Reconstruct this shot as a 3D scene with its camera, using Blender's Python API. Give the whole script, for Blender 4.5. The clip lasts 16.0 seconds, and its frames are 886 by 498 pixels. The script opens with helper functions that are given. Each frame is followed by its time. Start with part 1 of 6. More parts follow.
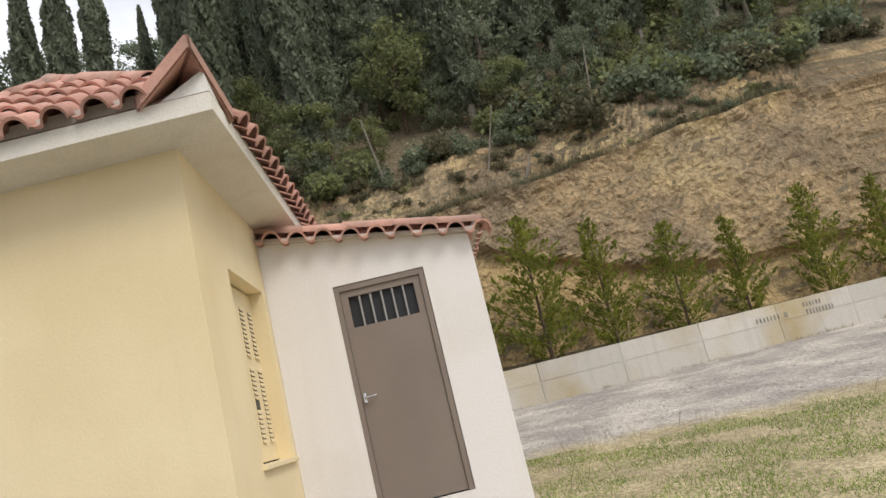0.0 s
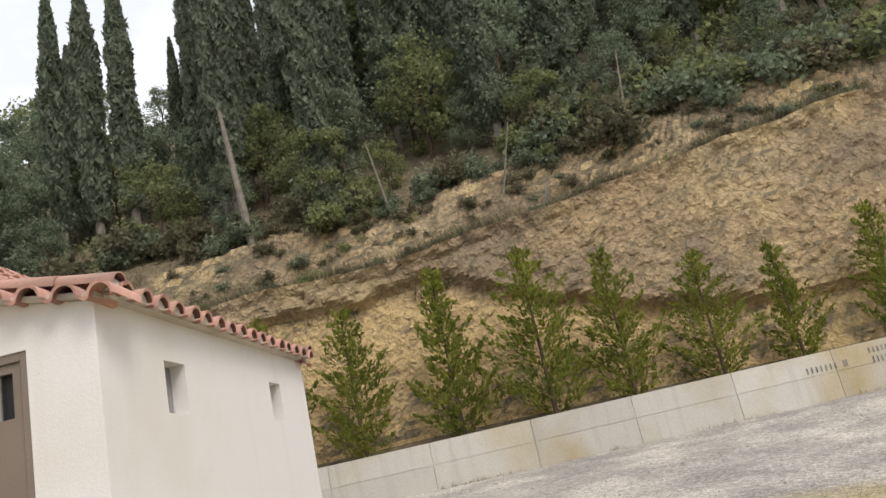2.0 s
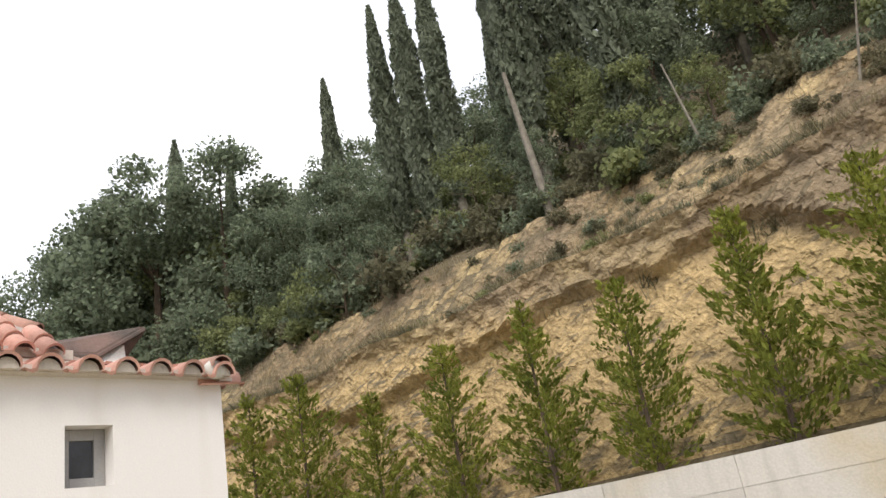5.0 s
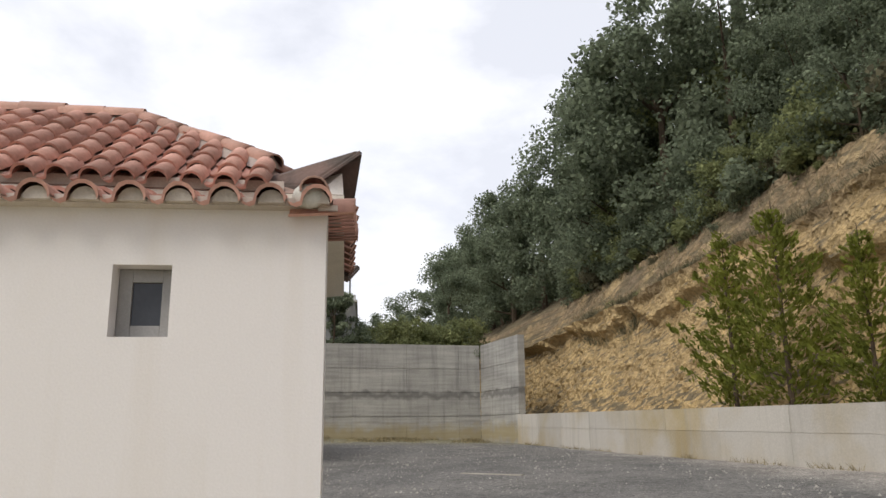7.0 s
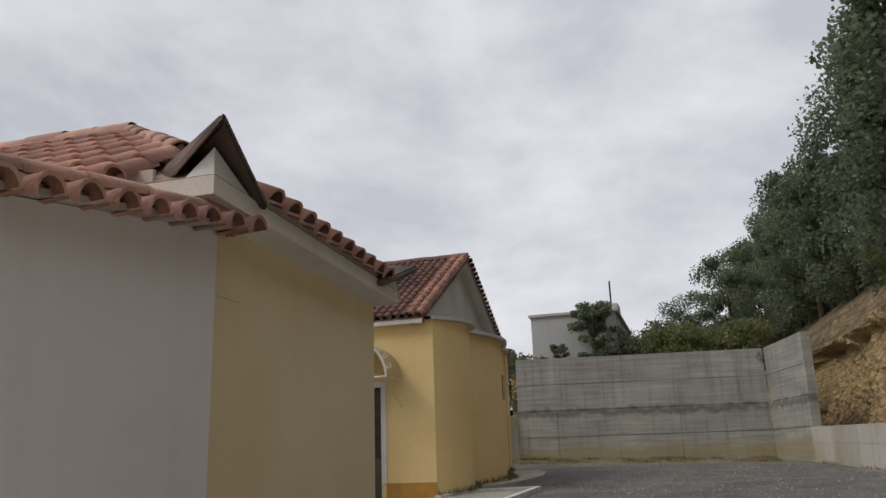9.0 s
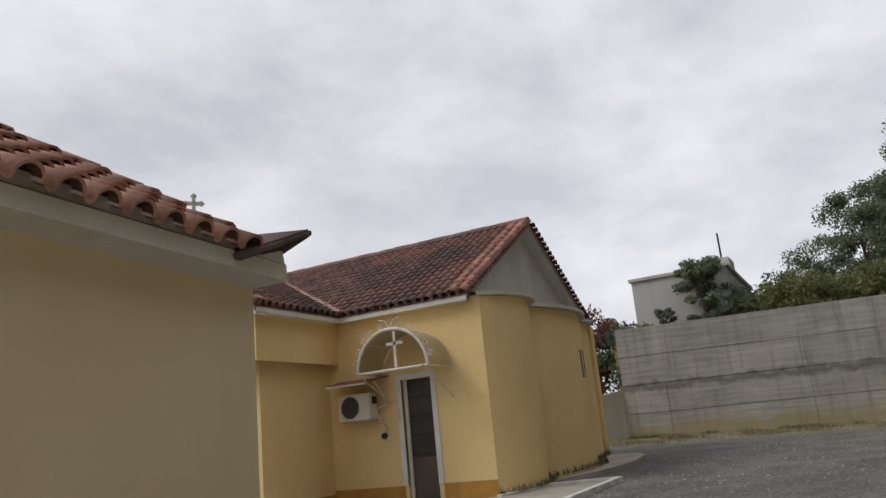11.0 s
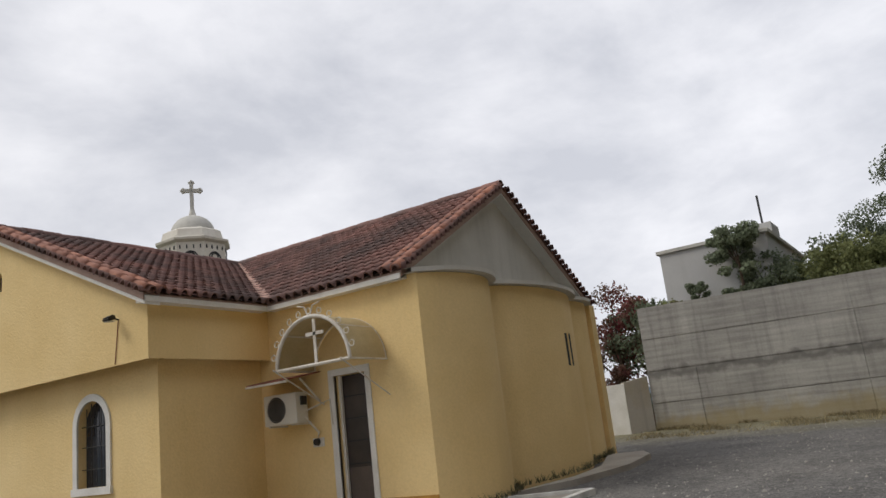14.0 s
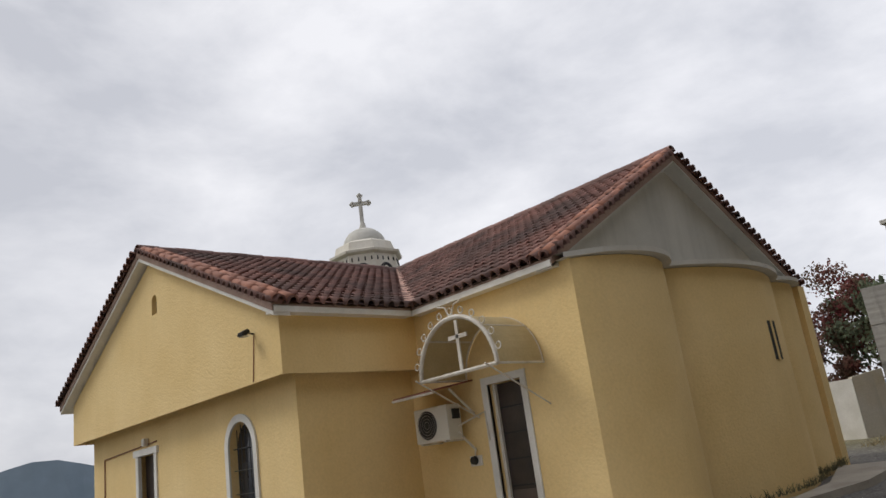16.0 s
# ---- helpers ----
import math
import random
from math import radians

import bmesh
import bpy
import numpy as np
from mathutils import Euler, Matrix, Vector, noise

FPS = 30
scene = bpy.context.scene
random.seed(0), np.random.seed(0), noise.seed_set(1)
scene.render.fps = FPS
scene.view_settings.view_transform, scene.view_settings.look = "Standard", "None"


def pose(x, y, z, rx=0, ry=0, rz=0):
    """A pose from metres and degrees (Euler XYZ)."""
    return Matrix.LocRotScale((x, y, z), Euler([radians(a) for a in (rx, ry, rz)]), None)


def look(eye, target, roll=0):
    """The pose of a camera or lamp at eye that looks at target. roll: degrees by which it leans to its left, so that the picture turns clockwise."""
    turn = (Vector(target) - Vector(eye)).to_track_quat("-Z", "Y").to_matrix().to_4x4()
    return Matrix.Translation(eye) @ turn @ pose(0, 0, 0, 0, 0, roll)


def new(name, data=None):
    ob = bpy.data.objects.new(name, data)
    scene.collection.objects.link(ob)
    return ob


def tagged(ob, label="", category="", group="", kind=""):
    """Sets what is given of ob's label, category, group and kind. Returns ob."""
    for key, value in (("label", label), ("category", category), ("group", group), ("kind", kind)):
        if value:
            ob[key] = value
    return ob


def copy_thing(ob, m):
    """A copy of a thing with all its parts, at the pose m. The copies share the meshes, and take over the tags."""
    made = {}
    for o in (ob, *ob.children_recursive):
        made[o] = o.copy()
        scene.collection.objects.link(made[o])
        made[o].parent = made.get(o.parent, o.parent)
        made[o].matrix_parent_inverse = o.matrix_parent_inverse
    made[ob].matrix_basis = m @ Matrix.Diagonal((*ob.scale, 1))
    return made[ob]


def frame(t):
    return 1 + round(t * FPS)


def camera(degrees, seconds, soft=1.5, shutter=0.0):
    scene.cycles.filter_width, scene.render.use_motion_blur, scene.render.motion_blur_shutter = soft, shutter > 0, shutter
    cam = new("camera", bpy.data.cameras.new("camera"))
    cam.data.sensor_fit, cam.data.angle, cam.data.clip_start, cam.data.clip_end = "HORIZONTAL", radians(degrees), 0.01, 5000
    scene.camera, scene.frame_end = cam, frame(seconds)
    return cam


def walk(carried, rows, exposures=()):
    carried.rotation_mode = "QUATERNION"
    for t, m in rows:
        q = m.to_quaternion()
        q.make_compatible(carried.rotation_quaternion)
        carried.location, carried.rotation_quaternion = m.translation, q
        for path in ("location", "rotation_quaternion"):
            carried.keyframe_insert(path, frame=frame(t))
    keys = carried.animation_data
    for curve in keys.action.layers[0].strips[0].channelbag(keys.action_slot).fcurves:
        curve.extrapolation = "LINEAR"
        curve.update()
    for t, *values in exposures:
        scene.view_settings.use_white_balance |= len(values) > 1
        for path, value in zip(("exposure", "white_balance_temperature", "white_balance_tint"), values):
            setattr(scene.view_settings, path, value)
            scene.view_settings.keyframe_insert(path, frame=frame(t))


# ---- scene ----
cam = camera(59.6, 16.0)
PATH = [
    (0, (-0.593, -7.619, 1.288), (-0.482, -5.664, 1.696), -13.8),
    (0.5, (0.233, -7.084, 1.301), (0.192, -5.136, 1.752), -10.3),
    (1, (1.161, -6.388, 1.318), (1.02, -4.448, 1.786), -9.8),
    (1.5, (2.029, -5.716, 1.327), (1.782, -3.787, 1.796), -8.2),
    (2, (2.965, -4.884, 1.38), (2.792, -2.965, 1.914), -12.6),
    (2.5, (3.643, -4.101, 1.4), (3.443, -2.219, 2.047), -7.9),
    (3, (4.213, -3.135, 1.457), (3.776, -1.273, 2.042), -9.2),
    (3.2, (4.434, -2.833, 1.451), (3.89, -0.985, 1.99), -8.6),
    (5.3, (5.553, 1.537, 1.438), (4.166, 2.825, 2.083), -6.5),
    (5.5, (5.535, 1.913, 1.563), (3.946, 3.027, 2.05), -3.1),
    (5.6, (5.544, 2.138, 1.514), (3.854, 3.098, 1.985), -2.1),
    (6, (5.366, 2.858, 1.57), (3.594, 3.631, 2.081), -0.2),
    (6.2, (5.278, 3.2, 1.588), (3.461, 3.884, 2.07), -2.2),
    (6.5, (5.07, 3.702, 1.625), (3.219, 4.276, 2.121), -3.0),
    (7, (4.615, 4.514, 1.69), (2.679, 4.721, 2.148), -0.7),
    (7.5, (4.164, 5.243, 1.771), (2.237, 5.209, 2.306), -0.3),
    (8, (3.608, 5.946, 1.802), (1.699, 5.685, 2.337), 0.9),
    (8.5, (3.087, 6.548, 1.824), (1.208, 6.101, 2.341), 0.6),
    (9, (2.475, 7.162, 1.797), (0.63, 6.587, 2.311), -1.9),
    (9.5, (1.684, 7.411, 1.864), (-0.143, 6.773, 2.37), -3.4),
    (10, (0.88, 7.57, 1.955), (-0.925, 6.823, 2.395), -5.7),
    (10.2, (0.57, 7.71, 1.972), (-1.216, 6.924, 2.424), -6.2),
    (12.3, (-1.49, 8.551, 2.069), (-3.176, 7.585, 2.544), -3.6),
    (12.5, (-1.761, 8.629, 2.083), (-3.46, 7.687, 2.556), -2.4),
    (13, (-2.657, 8.754, 2.105), (-4.393, 7.865, 2.546), -5.0),
    (13.5, (-3.309, 8.922, 2.106), (-5.042, 8.02, 2.536), -5.9),
    (14, (-4.013, 8.929, 2.122), (-5.657, 7.889, 2.588), -6.7),
    (14.5, (-4.615, 8.766, 2.166), (-6.136, 7.559, 2.645), -5.5),
    (15, (-5.078, 8.586, 2.172), (-6.459, 7.196, 2.572), -2.4),
    (15.5, (-5.542, 8.459, 2.199), (-6.871, 7.033, 2.65), -4.1),
    (16, (-5.972, 8.22, 2.215), (-7.294, 6.821, 2.756), -7.9),
]

EXPOSURES = [(0, 0.55), (2, 0.62), (2.5, 0.74), (3, 0.88), (5.5, 0.9), (6.5, 0.62), (7.0, 0.38), (7.5, 0.06), (8.0, -0.06), (8.5, -0.18), (9.0, -0.24), (9.5, -0.30), (10.2, -0.22), (12.5, -0.04), (14, 0.0), (16, 0.0)]
walk(cam, [(t, look(eye, target, roll)) for t, eye, target, roll in PATH], EXPOSURES)

# ---- sky and sun: a bright overcast day, the sun veiled in the south-east ----
world = bpy.data.worlds.new("overcast_sky")
scene.world = world
world.use_nodes = True
wn, wl = world.node_tree.nodes, world.node_tree.links
wn.clear()
w_out = wn.new("ShaderNodeOutputWorld")
w_bg = wn.new("ShaderNodeBackground")
w_sky = wn.new("ShaderNodeTexSky")
w_sky.sky_type, w_sky.sun_disc = "NISHITA", False
w_sky.sun_elevation, w_sky.sun_rotation = radians(48), radians(140)
w_sky.dust_density = 4.0
w_dim = wn.new("ShaderNodeMix")
w_dim.data_type, w_dim.blend_type = "RGBA", "MULTIPLY"
w_dim.inputs[0].default_value = 1.0
w_dim.inputs[7].default_value = (0.09, 0.09, 0.09, 1)
w_tc = wn.new("ShaderNodeTexCoord")
w_map = wn.new("ShaderNodeMapping")
w_map.inputs["Scale"].default_value = (1.0, 1.0, 2.0)
w_cl = wn.new("ShaderNodeTexNoise")
w_cl.inputs["Scale"].default_value, w_cl.inputs["Detail"].default_value = 3.0, 8.0
w_cl.inputs["Roughness"].default_value, w_cl.inputs["Distortion"].default_value = 0.56, 0.15
w_rp = wn.new("ShaderNodeValToRGB")
w_rp.color_ramp.elements[0].position, w_rp.color_ramp.elements[0].color = 0.36, (0.66, 0.675, 0.735, 1)
w_rp.color_ramp.elements[1].position, w_rp.color_ramp.elements[1].color = 0.64, (1.0, 1.0, 1.04, 1)
w_mix = wn.new("ShaderNodeMix")
w_mix.data_type = "RGBA"
w_mix.inputs[0].default_value = 0.9
wl.new(w_sky.outputs[0], w_dim.inputs[6])
wl.new(w_tc.outputs["Generated"], w_map.inputs[0])
wl.new(w_map.outputs[0], w_cl.inputs["Vector"])
wl.new(w_cl.outputs["Fac"], w_rp.inputs[0])
wl.new(w_dim.outputs[2], w_mix.inputs[6])
wl.new(w_rp.outputs[0], w_mix.inputs[7])
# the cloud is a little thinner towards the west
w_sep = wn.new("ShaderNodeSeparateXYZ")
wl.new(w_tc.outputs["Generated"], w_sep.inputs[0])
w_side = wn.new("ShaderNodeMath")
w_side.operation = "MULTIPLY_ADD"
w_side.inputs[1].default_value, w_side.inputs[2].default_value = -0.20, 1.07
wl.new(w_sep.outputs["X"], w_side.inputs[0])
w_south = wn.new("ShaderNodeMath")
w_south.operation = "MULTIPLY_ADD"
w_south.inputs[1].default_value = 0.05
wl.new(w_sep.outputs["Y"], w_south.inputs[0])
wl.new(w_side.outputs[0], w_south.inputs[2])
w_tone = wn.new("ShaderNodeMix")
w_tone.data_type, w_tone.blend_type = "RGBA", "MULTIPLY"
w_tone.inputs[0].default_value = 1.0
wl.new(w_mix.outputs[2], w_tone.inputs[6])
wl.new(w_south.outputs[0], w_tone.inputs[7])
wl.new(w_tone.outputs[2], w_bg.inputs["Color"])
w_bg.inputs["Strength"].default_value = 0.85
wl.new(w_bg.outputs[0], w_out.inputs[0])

sun = new("sun", bpy.data.lights.new("sun", "SUN"))
sun.data.energy, sun.data.angle, sun.data.color = 1.3, radians(22), (1.0, 0.95, 0.86)
sun.matrix_world = look((30, -36, 52), (0, 0, 0))


# ---- materials ----
def surface(name, base, dark, scale=2.0, grain=40.0, rough=0.85, bump=0.25, metal=0.0, vary=0.0, streak=0.0, streak_colour=(0.1, 0.08, 0.06), lo=0.35, hi=0.7, contrast=0.17):
    """A material with broad patches, fine grain, relief, optional piece-to-piece variation and run-down streaks."""
    m = bpy.data.materials.new(name)
    m.use_nodes = True
    n, l = m.node_tree.nodes, m.node_tree.links
    b = n["Principled BSDF"]
    b.inputs["Roughness"].default_value, b.inputs["Metallic"].default_value = rough, metal
    g = n.new("ShaderNodeNewGeometry")
    a = n.new("ShaderNodeTexNoise")
    a.inputs["Scale"].default_value, a.inputs["Detail"].default_value = scale, 6
    l.new(g.outputs["Position"], a.inputs["Vector"])
    r = n.new("ShaderNodeValToRGB")
    r.color_ramp.elements[0].position, r.color_ramp.elements[0].color = lo, (*dark, 1)
    r.color_ramp.elements[1].position, r.color_ramp.elements[1].color = hi, (*base, 1)
    l.new(a.outputs["Fac"], r.inputs[0])
    f = n.new("ShaderNodeTexNoise")
    f.inputs["Scale"].default_value, f.inputs["Detail"].default_value = grain, 4
    l.new(g.outputs["Position"], f.inputs["Vector"])
    fr = n.new("ShaderNodeMapRange")
    fr.inputs["To Min"].default_value, fr.inputs["To Max"].default_value = 1 - contrast, 1 + contrast
    l.new(f.outputs["Fac"], fr.inputs["Value"])
    mul = n.new("ShaderNodeMix")
    mul.data_type, mul.blend_type = "RGBA", "MULTIPLY"
    mul.inputs[0].default_value = 1.0
    l.new(r.outputs[0], mul.inputs[6])
    l.new(fr.outputs[0], mul.inputs[7])
    colour = mul.outputs[2]
    if vary:
        oi = n.new("ShaderNodeObjectInfo")
        add = n.new("ShaderNodeMath")
        add.operation = "ADD"
        l.new(oi.outputs["Random"], add.inputs[0])
        l.new(g.outputs["Random Per Island"], add.inputs[1])
        fc = n.new("ShaderNodeMath")
        fc.operation = "FRACT"
        l.new(add.outputs[0], fc.inputs[0])
        h = n.new("ShaderNodeHueSaturation")
        v = n.new("ShaderNodeMapRange")
        v.inputs["To Min"].default_value, v.inputs["To Max"].default_value = 1 - vary, 1 + vary
        l.new(fc.outputs[0], v.inputs["Value"])
        l.new(v.outputs[0], h.inputs["Value"])
        l.new(colour, h.inputs["Color"])
        colour = h.outputs[0]
    if streak:
        mp = n.new("ShaderNodeMapping")
        mp.inputs["Scale"].default_value = (5.0, 5.0, 0.35)
        l.new(g.outputs["Position"], mp.inputs[0])
        sn = n.new("ShaderNodeTexNoise")
        sn.inputs["Scale"].default_value, sn.inputs["Detail"].default_value = 1.0, 5
        l.new(mp.outputs[0], sn.inputs["Vector"])
        sr = n.new("ShaderNodeMapRange")
        sr.inputs["From Min"].default_value, sr.inputs["From Max"].default_value = 0.52, 0.8
        sr.inputs["To Max"].default_value = streak
        l.new(sn.outputs["Fac"], sr.inputs["Value"])
        sm = n.new("ShaderNodeMix")
        sm.data_type = "RGBA"
        l.new(sr.outputs[0], sm.inputs[0])
        l.new(colour, sm.inputs[6])
        sm.inputs[7].default_value = (*streak_colour, 1)
        colour = sm.outputs[2]
    l.new(colour, b.inputs["Base Color"])
    bp = n.new("ShaderNodeBump")
    bp.inputs["Strength"].default_value, bp.inputs["Distance"].default_value = bump, 0.02
    l.new(f.outputs["Fac"], bp.inputs["Height"])
    l.new(bp.outputs[0], b.inputs["Normal"])
    return m


def leafy(name, base, dark, vary=0.35, through_leaf=0.52):
    m = surface(name, base, dark, 1.1, 12, 0.7, 0.0, vary=vary)
    n, l = m.node_tree.nodes, m.node_tree.links
    b = n["Principled BSDF"]
    b.inputs["Specular IOR Level"].default_value = 0.2
    tr = n.new("ShaderNodeBsdfTranslucent")
    l.new(b.inputs["Base Color"].links[0].from_socket, tr.inputs["Color"])
    mx = n.new("ShaderNodeMixShader")
    mx.inputs[0].default_value = through_leaf
    l.new(b.outputs[0], mx.inputs[1])
    l.new(tr.outputs[0], mx.inputs[2])
    l.new(mx.outputs[0], n["Material Output"].inputs["Surface"])
    return m


YELLOW = surface("cream_plaster", (0.81, 0.69, 0.45), (0.74, 0.61, 0.37), 0.9, 60, 0.9, 0.08, contrast=0.05, streak=0.08, streak_colour=(0.5, 0.40, 0.25))
OCHRE = surface("church_plaster", (0.86, 0.66, 0.335), (0.79, 0.585, 0.27), 0.7, 24, 0.92, 0.5, contrast=0.10, streak=0.08, streak_colour=(0.5, 0.36, 0.17))
PLINTH = surface("orange_plinth_paint", (0.56, 0.30, 0.06), (0.42, 0.22, 0.05), 2.5, 60, 0.85, 0.2, streak=0.3, streak_colour=(0.2, 0.13, 0.07))
WHITE = surface("white_plaster", (0.78, 0.75, 0.74), (0.72, 0.68, 0.64), 0.7, 70, 0.9, 0.15, streak=0.22, streak_colour=(0.60, 0.52, 0.42), lo=0.27, hi=0.47, contrast=0.05)
TRIM = surface("white_trim_paint", (0.80, 0.79, 0.76), (0.68, 0.67, 0.63), 2.0, 50, 0.7, 0.1)
SOFFIT = surface("pale_cornice", (0.78, 0.75, 0.68), (0.68, 0.64, 0.56), 1.2, 50, 0.9, 0.15, streak=0.2, streak_colour=(0.35, 0.33, 0.28))
MORTAR = surface("eave_mortar", (0.62, 0.56, 0.50), (0.44, 0.39, 0.34), 2.5, 50, 0.95, 0.3)
GABLE = surface("grey_render", (0.62, 0.605, 0.56), (0.50, 0.49, 0.45), 0.8, 60, 0.92, 0.15, streak=0.25, streak_colour=(0.28, 0.27, 0.24))
TILE = surface("terracotta", (0.60, 0.33, 0.265), (0.45, 0.26, 0.21), 2.2, 26, 0.85, 0.35, vary=0.16, contrast=0.22)
TILE_CAP = surface("terracotta_cap", (0.58, 0.32, 0.25), (0.36, 0.23, 0.18), 2.2, 30, 0.8, 0.3, vary=0.15)
TILE_OLD = surface("weathered_tile", (0.30, 0.155, 0.13), (0.145, 0.10, 0.092), 0.8, 22, 0.88, 0.35, vary=0.20, contrast=0.22)
TILE_GREY = surface("tile_mortar", (0.50, 0.44, 0.40), (0.36, 0.29, 0.26), 4.0, 40, 0.95, 0.4)
TILE_MOSS = surface("lichen_dark_tile", (0.20, 0.13, 0.11), (0.085, 0.07, 0.062), 3.0, 30, 0.92, 0.4)
TILE_VERGE = surface("orange_verge_tile", (0.46, 0.21, 0.14), (0.27, 0.135, 0.105), 2.0, 26, 0.85, 0.35, vary=0.2)
TILE_BED = surface("roof_mortar", (0.42, 0.30, 0.25), (0.32, 0.22, 0.18), 3.0, 40, 0.9, 0.3)
CONCRETE = surface("cast_concrete", (0.44, 0.43, 0.40), (0.34, 0.33, 0.31), 0.8, 16, 0.92, 0.35, vary=0.10, streak=0.62, streak_colour=(0.17, 0.165, 0.155))
CONCRETE_LOW = surface("low_wall_concrete", (0.52, 0.49, 0.44), (0.42, 0.34, 0.20), 0.45, 25, 0.9, 0.3, vary=0.11, streak=0.6, streak_colour=(0.36, 0.34, 0.30), lo=0.3, hi=0.52)
KERB = surface("white_kerb_paint", (0.75, 0.75, 0.73), (0.5, 0.5, 0.48), 3.0, 50, 0.8, 0.2)
APRON = surface("apron_concrete", (0.44, 0.41, 0.36), (0.31, 0.28, 0.24), 1.5, 40, 0.9, 0.25)
DOOR_METAL = surface("taupe_metal_paint", (0.235, 0.19, 0.16), (0.20, 0.16, 0.135), 1.5, 80, 0.5, 0.03)
ALU = surface("grey_aluminium", (0.35, 0.34, 0.33), (0.28, 0.27, 0.26), 3.0, 80, 0.45, 0.03, metal=0.3)
CHROME = surface("chrome", (0.8, 0.8, 0.8), (0.7, 0.7, 0.7), 3, 60, 0.2, 0.0, metal=1.0)
# near-black shade painted in for unlit rooms and recesses; the tower ironwork shares it
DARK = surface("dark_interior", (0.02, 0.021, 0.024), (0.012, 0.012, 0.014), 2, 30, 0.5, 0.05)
GLASS = surface("dark_glass", (0.045, 0.05, 0.06), (0.02, 0.022, 0.03), 2, 30, 0.12, 0.0)
DOOR_DARK = surface("dark_brown_door", (0.055, 0.04, 0.032), (0.03, 0.022, 0.018), 2.2, 25, 0.35, 0.1)
IRON = surface("white_iron", (0.75, 0.73, 0.68), (0.55, 0.50, 0.43), 5, 60, 0.5, 0.1)
RUST = surface("rusty_sheet", (0.30, 0.10, 0.06), (0.20, 0.08, 0.05), 4, 50, 0.7, 0.2)
PLASTIC = surface("ivory_plastic", (0.74, 0.72, 0.65), (0.66, 0.64, 0.57), 2, 60, 0.45, 0.03)
SHEET = surface("translucent_sheet", (0.55, 0.45, 0.26), (0.45, 0.36, 0.2), 2, 30, 0.4, 0.05)
# real black metal; also the painted shade of louvre slots and fan opening
BLACK = surface("black_metal_and_shade", (0.02, 0.02, 0.02), (0.015, 0.015, 0.015), 3, 60, 0.5, 0.05)
BARK = surface("bark", (0.13, 0.09, 0.06), (0.07, 0.05, 0.035), 6, 40, 0.95, 0.5)
BARK_PALE = surface("pale_bark", (0.26, 0.23, 0.19), (0.16, 0.14, 0.11), 6, 40, 0.95, 0.5)
SAPLING = leafy("young_cypress_leaf", (0.27, 0.285, 0.055), (0.15, 0.175, 0.035))
# OAK and CYPRESS are paled and greyed to carry the hill's haze in colour
OAK = leafy("oak_leaf", (0.27, 0.31, 0.205), (0.165, 0.198, 0.13), 0.4)
OAK_LIGHT = leafy("light_leaf", (0.31, 0.33, 0.15), (0.19, 0.215, 0.10), 0.35)
CYPRESS = leafy("cypress_leaf", (0.27, 0.30, 0.215), (0.18, 0.205, 0.145), 0.35)
SCRUB = leafy("scrub_leaf", (0.24, 0.22, 0.135), (0.14, 0.135, 0.085), 0.4)
DRY = leafy("dry_stalk", (0.42, 0.36, 0.22), (0.24, 0.20, 0.12), 0.4)
RED_LEAF = leafy("oleander_flower", (0.32, 0.085, 0.10), (0.13, 0.15, 0.09), 0.5)
GRASS = leafy("grass_blade", (0.27, 0.36, 0.075), (0.17, 0.25, 0.05), 0.4)
ROOF_RED = surface("far_roof", (0.42, 0.16, 0.09), (0.32, 0.12, 0.07), 2, 20, 0.8, 0.2)
FAR_WHITE = surface("far_house_wall", (0.56, 0.56, 0.55), (0.46, 0.46, 0.46), 0.5, 30, 0.9, 0.1, streak=0.2, streak_colour=(0.35, 0.35, 0.34))
# blue-grey holds the distance haze, painted straight into the colour
MOUNTAIN = surface("haze_tinted_mountain", (0.15, 0.19, 0.23), (0.12, 0.16, 0.20), 0.004, 0.02, 0.95, 0.0)


